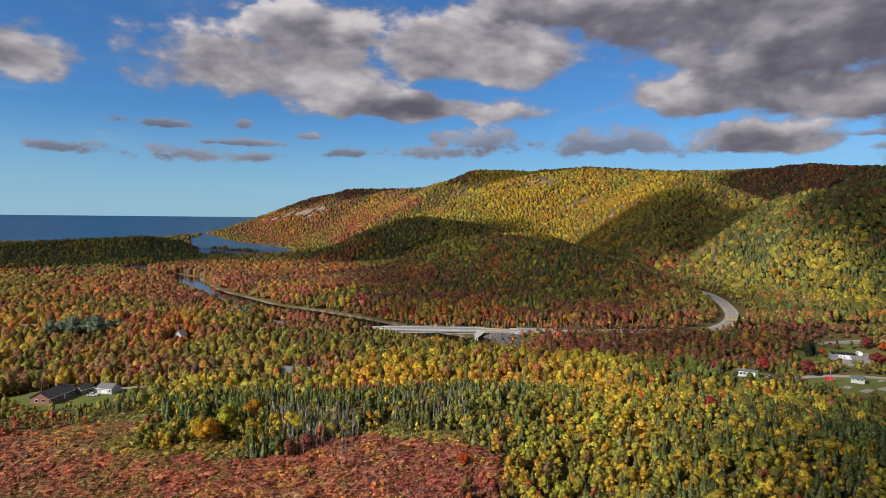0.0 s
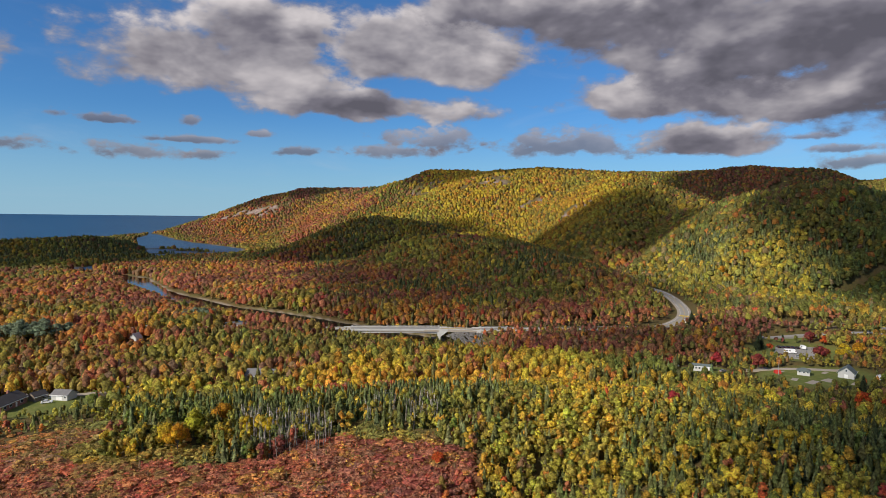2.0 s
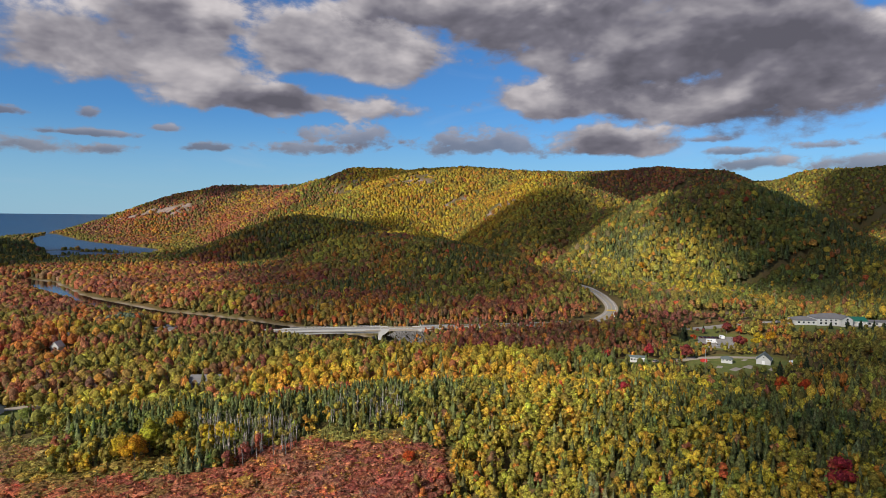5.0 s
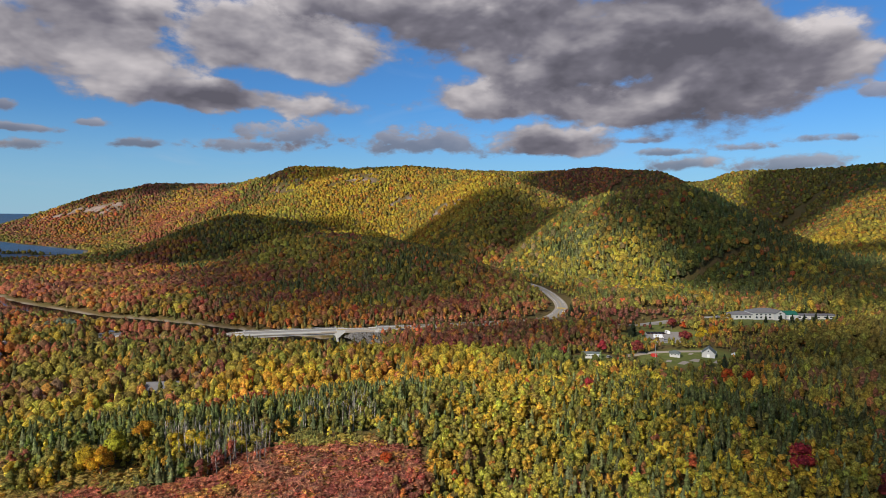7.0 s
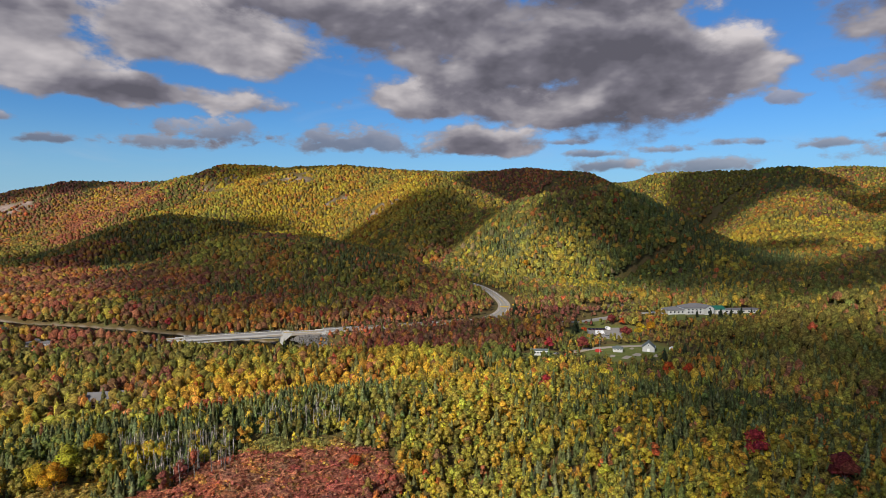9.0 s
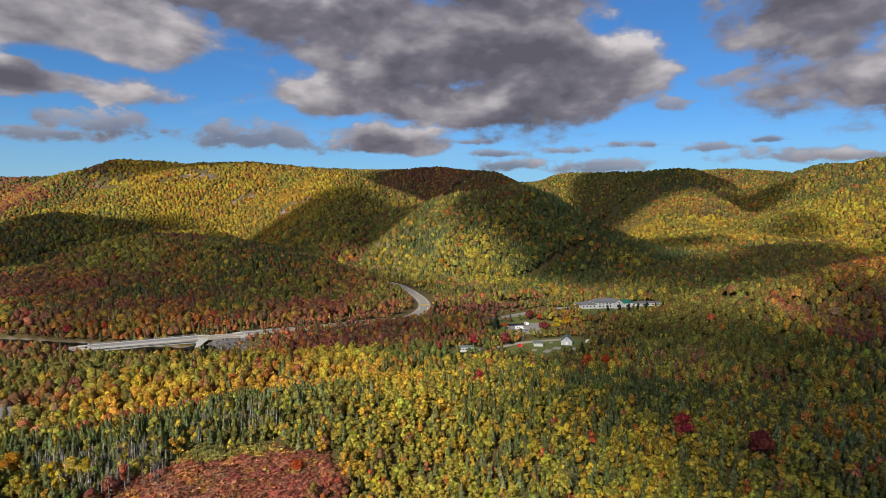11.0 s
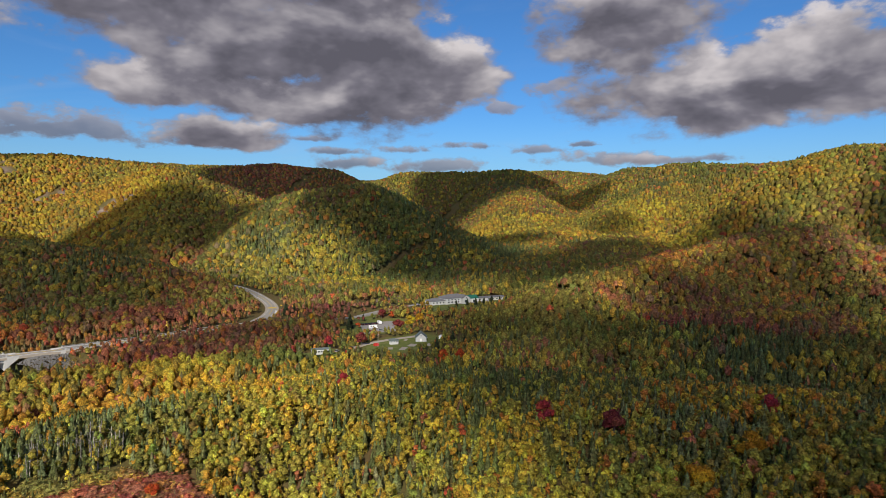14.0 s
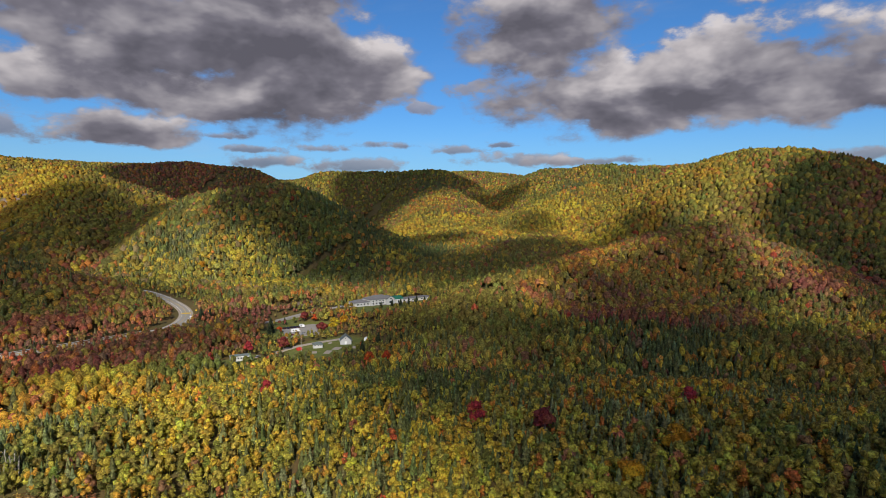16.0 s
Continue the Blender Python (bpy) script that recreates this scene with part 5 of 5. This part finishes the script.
def build_vehicles():
    z = 10.22
    row = [(291.5, 361.5), (294.2, 360.3), (296.8, 359.2), (299.4, 358.0), (302.0, 356.8)]
    for n, (x, y) in enumerate(row):
        paint, lab = ((NAVY, "dark blue car parked on the asphalt") if n % 2 else (BLACK_CAR, "black car parked on the asphalt"))
        car(paint, lab, x + 3.0, y + 0.8, z, 66)
    van("white camper van parked on the asphalt", 307.5, 355.5, z, 66, 5.6, 2.5, "camper van")
    van("large white motorhome parked across the asphalt", 288.5, 345.0, z, -25, 6.6, 2.9)
    car(MAROON_CAR, "maroon car parked at the lawn's edge", 277.5, 339.0, z, -25)
    car(SILVER, "silver car parked at the lawn's edge", 286.0, 334.0, z, -28)
    van("white caravan on the lawn", 286.5, 276.0, 11.1, 20, 6.0, 2.6, "caravan")
    car(SILVER, "silver car beside the mobile home", 213.5, 307.5, 10.2, 20)
    car(WHITE_GLOSS, "white car beside the mobile home", 193.5, 322.0, 10.2, 40)
    car(WHITE_GLOSS, "white car under the roadside trees", 216.0, 338.0, ground_at(216, 338) + 0.1, 50)
    car(SILVER, "silver car beside the garage", -134.0, 303.6, 11.0, 30)
    car(WHITE_GLOSS, "white car beside the garage", -131.5, 297.0, 11.0, 10)
    van("white truck on the highway bend", 285.0, 459.0, 11.0, 60, 6.0, 2.6, "truck")
    for n, x in enumerate((366, 371)):
        car(BLACK_CAR if n else SILVER, "dark car by the park road" if n else "silver car by the park road", x, 362 - n * 2, 18.6, 20)


build_vehicles()


# ---- poles and small things ----
def pole(name, x, y, tall, label, arm=0.0, lamp=False):
    z = ground_at(x, y)
    ob = thing(name, x, y, z, 20, label, "pole")
    part("shaft", tube((0, 0, -0.5), (0, 0, tall), 0.16, 0.10), STEEL if lamp else WOOD, ob)
    if arm:
        part("crossarm", block(-arm, arm, -0.07, 0.07, tall - 0.9, tall - 0.75), WOOD, ob)
        for x1 in (-arm + 0.1, 0.25, arm - 0.1):
            part("insulator", tube((x1, 0, tall - 0.75), (x1, 0, tall - 0.5), 0.06), TRIM, ob, "white insulator")
    if lamp:
        part("lamp_head", block(-0.2, 0.9, -0.15, 0.15, tall - 0.05, tall + 0.1, bevel=0.04), STEEL, ob)
    return ob


pole("utility_pole", -158.5, 306, 11.0, "weathered wooden utility pole beside the bungalow", 0.9)
pole("utility_pole", -196, 316, 11.0, "weathered wooden utility pole in the trees", 0.9)
pole("lamp_post", 237.5, 293, 8.5, "tall grey lamp post on the campground lawn", lamp=True)
for px, py in ((322, 535), (266, 430), (150, 441)):
    pole("utility_pole", px, py, 9.0, "grey wooden utility pole beside the highway", 0.8)


def wire(a, b, sag):
    a, b = Vector(a), Vector(b)
    bm = bmesh.new()
    last = None
    for n in range(13):
        t = n / 12
        p = a.lerp(b, t) - Vector((0, 0, sag * 4 * t * (1 - t)))
        ring = [bm.verts.new(p + Vector(o)) for o in ((0, 0, 0.03), (0, 0.03, -0.02), (0, -0.03, -0.02))]
        if last:
            for i in range(3):
                bm.faces.new((last[i], last[(i + 1) % 3], ring[(i + 1) % 3], ring[i]))
        last = ring
    return bm


cable = thing("power_line", 0, 0, 0, 0, "thin black power line between wooden poles", "power line")
for off in (-0.8, 0.25, 0.8):
    part("cable", wire((-158.5 + off, 306 + off * 0.36, ground_at(-158.5, 306) + 10.5), (-196 + off, 316 + off * 0.36, ground_at(-196, 316) + 10.5), 1.0), RUBBER, cable)


def tent(x, y, turn, label, mat):
    ob = thing("tent", x, y, ground_at(x, y), turn, label, "tent")
    part("canopy", prism([(-1.5, 0), (1.5, 0), (1.1, 1.1), (0, 1.9), (-1.1, 1.1)], -1.6, 1.6), mat, ob)
    part("flap", prism([(-0.5, 0), (0.5, 0), (0, 1.4)], -1.66, -1.61), TRIM, ob)


tent(240.5, 297.5, 70, "small red tent on the campground lawn", RED_PAINT)


def pad(x, y, turn, lx, ly):
    ob = tagged(new("tent_pad"), "pale gravel tent pad on the grass", "tent pad", "tent pads")
    ob.matrix_basis = pose(x, y, ground_at(x, y), 0, 0, turn)
    bm = block(-lx, lx, -ly, ly, -0.3, 0.12, bevel=0.05)
    part("gravel_bed", bm, GRAVEL, ob)


for q in ((245, 277, 25, 4.5, 2.0), (257, 279, 20, 4.0, 2.5), (240, 284, 40, 3.0, 1.5), (266, 271, 30, 3.5, 1.6), (244, 300, 10, 2.5, 1.2), (268, 294, 30, 2.8, 1.1)):
    pad(*q)


def sign(x, y, z, turn):
    ob = thing("road_sign", x, y, z, turn, "yellow road sign on a steel post at the bend", "sign")
    part("post", tube((0, 0, -0.3), (0, 0, 2.6), 0.05), STEEL, ob)
    part("panel", block(-0.6, 0.6, -0.06, -0.02, 1.6, 2.8), YELLOW_PAINT, ob, "yellow panel")


sign(309.5, 483.5, 11.5, -30)


def guard_rail(line, side, label):
    pts = smooth_line(line, 4.0)
    ob = tagged(new("guard_rail"), label, "guard rail")
    part("beam", ribbon(pts, side - 0.06, side + 0.06, 1.15, 0.85), STEEL, ob)
    for n, p in enumerate(pts[::1]):
        d = (pts[min(n + 1, len(pts) - 1)] - pts[max(n - 1, 0)]).to_2d().normalized()
        q = p + Vector((d.y, -d.x, 0)) * side
        part("post", block(q.x - 0.08, q.x + 0.08, q.y - 0.08, q.y + 0.08, q.z - 0.4, q.z + 1.1), WOOD, ob)


guard_rail(ROAD[6:9], 5.3, "steel guard rail on posts along the highway")
guard_rail(ROAD[5:8], -5.3, "steel guard rail on posts beyond the short bridge")


# ---- single trees that stand out ----
BARK = worn("grey_brown_bark", (0.16, 0.13, 0.105), 0.95, grain=4.0, stain=1.0, amount=0.5)


def leafy(name, shape, colour, parent, scale, wide):
    v, f = shape
    mesh = bpy.data.meshes.new(name)
    mesh.vertices.add(len(v))
    mesh.vertices.foreach_set("co", (v * (scale * wide, scale * wide, scale)).ravel())
    fill(mesh, f)
    mesh.polygons.foreach_set("use_smooth", np.ones(len(f), bool))
    at = mesh.attributes.new("leaf", "FLOAT_COLOR", "POINT")
    at.data.foreach_set("color", np.tile((*colour, 1.0), (len(v), 1)).ravel())
    mesh.materials.append(FOLIAGE)
    ob = new(name, mesh)
    ob.parent = parent
    return ob


def crown_shape(rng, lobes, leaves, size):
    """An open crown of many leaf clumps in lobes over its limbs."""
    pieces = []
    for n in range(lobes):
        a = 2.4 * n + rng.uniform(-0.3, 0.3)
        r = 0.0 if n == 0 else rng.uniform(0.10, 0.22)
        c = np.array([r * np.cos(a), r * np.sin(a), rng.uniform(0.40, 0.74) if n else 0.80])
        s = np.array([1, 1, 1.1]) * rng.uniform(0.12, 0.18)
        v, f = ICO1
        pieces.append((v * s * 0.95 * (1 + rng.uniform(-0.2, 0.2, (len(v), 1))) + c, f))
        d = rng.normal(size=(leaves // lobes, 3))
        d[:, 2] += 0.25
        d /= np.linalg.norm(d, axis=1, keepdims=True)
        pieces.append(flakes(c + d * s * rng.uniform(0.75, 1.3, (len(d), 1)), d, size, rng))
    return join(pieces)


def maple(x, y, tall, colour, label, wide=1.0):
    rng = np.random.default_rng(int(abs(x * 7 + y * 13)))
    z = ground_at(x, y)
    ob = thing("maple_tree", x, y, z, float(rng.uniform(0, 360)), label, "tree")
    part("trunk", tube((0, 0, -0.3), (0.1, 0, tall * 0.45), 0.035 * tall * 0.6, 0.012 * tall, 7), BARK, ob)
    for n in range(4):
        a = n * 1.6
        part("limb", tube((0.05, 0, tall * 0.32), (math.cos(a) * tall * 0.16, math.sin(a) * tall * 0.16, tall * 0.6), 0.012 * tall, 0.004 * tall, 5), BARK, ob)
    leafy("crown", crown_shape(rng, 8, 420, 0.03), colour, ob, tall, wide)


def lone_spruce(x, y, tall, colour, label, wide=1.25):
    rng = np.random.default_rng(int(abs(x * 5 + y * 3)))
    ob = thing("spruce_tree", x, y, ground_at(x, y), float(rng.uniform(0, 360)), label, "tree")
    part("trunk", tube((0, 0, -0.3), (0, 0, tall * 0.6), 0.02 * tall, 0.008 * tall, 7), BARK, ob)
    leafy("crown", spruce(rng, 12, 9), colour, ob, tall, wide)


CRIMSON, DEEP_RED, FLAME, GOLDEN, LEAF_YELLOW, PALE_LIME, NEEDLE, BLUE_NEEDLE = (
    (0.44, 0.055, 0.05), (0.24, 0.05, 0.042), (0.52, 0.11, 0.025), (0.52, 0.27, 0.02), (0.50, 0.36, 0.025), (0.36, 0.34, 0.03), (0.045, 0.062, 0.028), (0.20, 0.245, 0.150))
for x, y, tall, colour, label in (
        (106.8, 102.6, 9.0, CRIMSON, "crimson maple rising from the green canopy"), (104.2, 79.0, 9.0, DEEP_RED, "dark maroon maple in the mixed canopy"),
        (120.5, 206.7, 7.5, CRIMSON, "crimson maple among yellow birches"), (236.2, 236.8, 9.0, FLAME, "bright red orange maple below the campground"),
        (28.2, 194.2, 5.0, FLAME, "small flame red maple on the heath"), (91.9, 41.1, 8.5, GOLDEN, "glowing orange maple in the shaded canopy"),
        (70.4, 47.1, 7.5, GOLDEN, "golden orange birch in the shaded canopy"), (136.9, 43.8, 8.0, CRIMSON, "wine red maple in the shaded canopy"),
        (-46.8, 236.7, 10.0, GOLDEN, "golden maple at the edge of the spruces"), (-58.1, 217.9, 10.5, GOLDEN, "tall orange gold maple by the heath"),
        (-54.9, 228.5, 11.0, PALE_LIME, "lime yellow maple by the heath"), (-36.5, 228.3, 7.0, LEAF_YELLOW, "small yellow birch by the heath"),
        (-62.5, 222.0, 9.5, LEAF_YELLOW, "yellow maple by the heath"), (-28.0, 224.0, 8.0, LEAF_YELLOW, "round yellow birch at the spruce edge"),
        (25.7, 558.3, 9.0, FLAME, "scarlet maple on the river bank"), (33.0, 552.0, 8.0, FLAME, "bright red maple on the river bank"), (10.0, 566.0, 9.0, CRIMSON, "crimson maple near the river bank"),
        (268.4, 510.9, 9.0, CRIMSON, "crimson maple on the wooded knoll"), (446.7, 641.9, 12.0, GOLDEN, "tall orange maple on the sunlit hillside"),
        (164.7, 400.7, 8.0, DEEP_RED, "dark red maple beside the highway"), (242.3, 228.4, 9.0, FLAME, "red orange maple below the lawn"),
        (320.0, 364.3, 9.0, DEEP_RED, "dark red maple beside the car park"), (326.0, 358.0, 7.0, FLAME, "orange red maple beside the car park"), (283.4, 314.5, 9.5, DEEP_RED, "russet maple on the lawn"),
        (288.5, 317.0, 8.0, FLAME, "rust orange maple on the lawn"), (305.7, 321.0, 10.5, LEAF_YELLOW, "large yellow maple beside the car park"), (311.0, 316.0, 9.5, GOLDEN, "gold leaved maple beside the car park"),
        (268.0, 372.0, 8.5, DEEP_RED, "dark red maple near the park road"), (219.5, 322.0, 8.5, CRIMSON, "crimson maple beside the mobile home"), (234.7, 306.0, 10.0, DEEP_RED, "large deep red maple on the lawn's edge"),
        (192.3, 326.0, 7.0, CRIMSON, "pink red maple beside the mobile home"), (272.0, 398.0, 7.0, GOLDEN, "orange gold maple at the road junction"), (281.0, 354.0, 5.0, FLAME, "small orange maple beside the car park")):
    maple(x, y, tall * 1.1, colour, label, 1.2)
for x, y, tall, label in (
        (276, 436, 12.0, "dark green spruce inside the bend"), (281, 431, 10.5, "dark spruce inside the bend"), (279, 361, 12.5, "large dark pine beside the car park"), (274, 357, 10.0, "dark pine beside the car park"),
        (305.6, 372, 6.5, "small spruce on the lawn"), (257, 258, 10.0, "dark green spruce below the lawn"), (281, 262, 9.0, "blue green spruce below the lawn"), (278, 250, 8.0, "spruce below the campground lawn"),
        (288, 248, 9.0, "dark spruce below the campground lawn"), (388, 322, 7.0, "young spruce before the white building"), (397, 319, 7.5, "spruce before the white building"), (406, 316, 7.0, "spruce before the white building"),
        (415, 313, 8.0, "dark spruce before the white building"), (424, 310, 7.5, "dark spruce before the white building"), (378, 327, 6.0, "young spruce before the white building"), (431, 307, 9.0, "dark spruce before the white building"), (438, 304, 8.5, "spruce before the white building"),
        (445, 301, 9.0, "dark spruce before the white building"), (452, 298, 8.0, "spruce before the white building"), (409, 311, 6.5, "young spruce before the white building")):
    lone_spruce(x, y, tall, NEEDLE, label)


def pine(x, y, tall):
    """A bushy pine: a short trunk under a deep, rounded crown."""
    rng = np.random.default_rng(int(abs(x * 11 + y * 17)))
    ob = thing("pine_tree", x, y, ground_at(x, y), float(rng.uniform(0, 360)), "bushy blue green pine standing in a clump", "tree", "clump of pines")
    part("trunk", tube((0, 0, -0.3), (0, 0, tall * 0.6), 0.025 * tall, 0.01 * tall, 7), BARK, ob)
    leafy("crown", crown_shape(rng, 9, 420, 0.035), BLUE_NEEDLE, ob, tall, 1.35)


for x, y, tall in ((-226, 450, 10), (-219, 455, 12), (-212, 452, 13), (-205, 456, 13), (-198, 453, 12), (-191, 457, 11), (-215, 461, 12), (-202, 463, 12), (-230, 458, 10), (-186, 462, 10),
                   (-122, 524, 10), (-115, 526, 11), (-108, 523, 11), (-101, 527, 10), (-112, 531, 10)):
    pine(x, y, tall * 1.2)
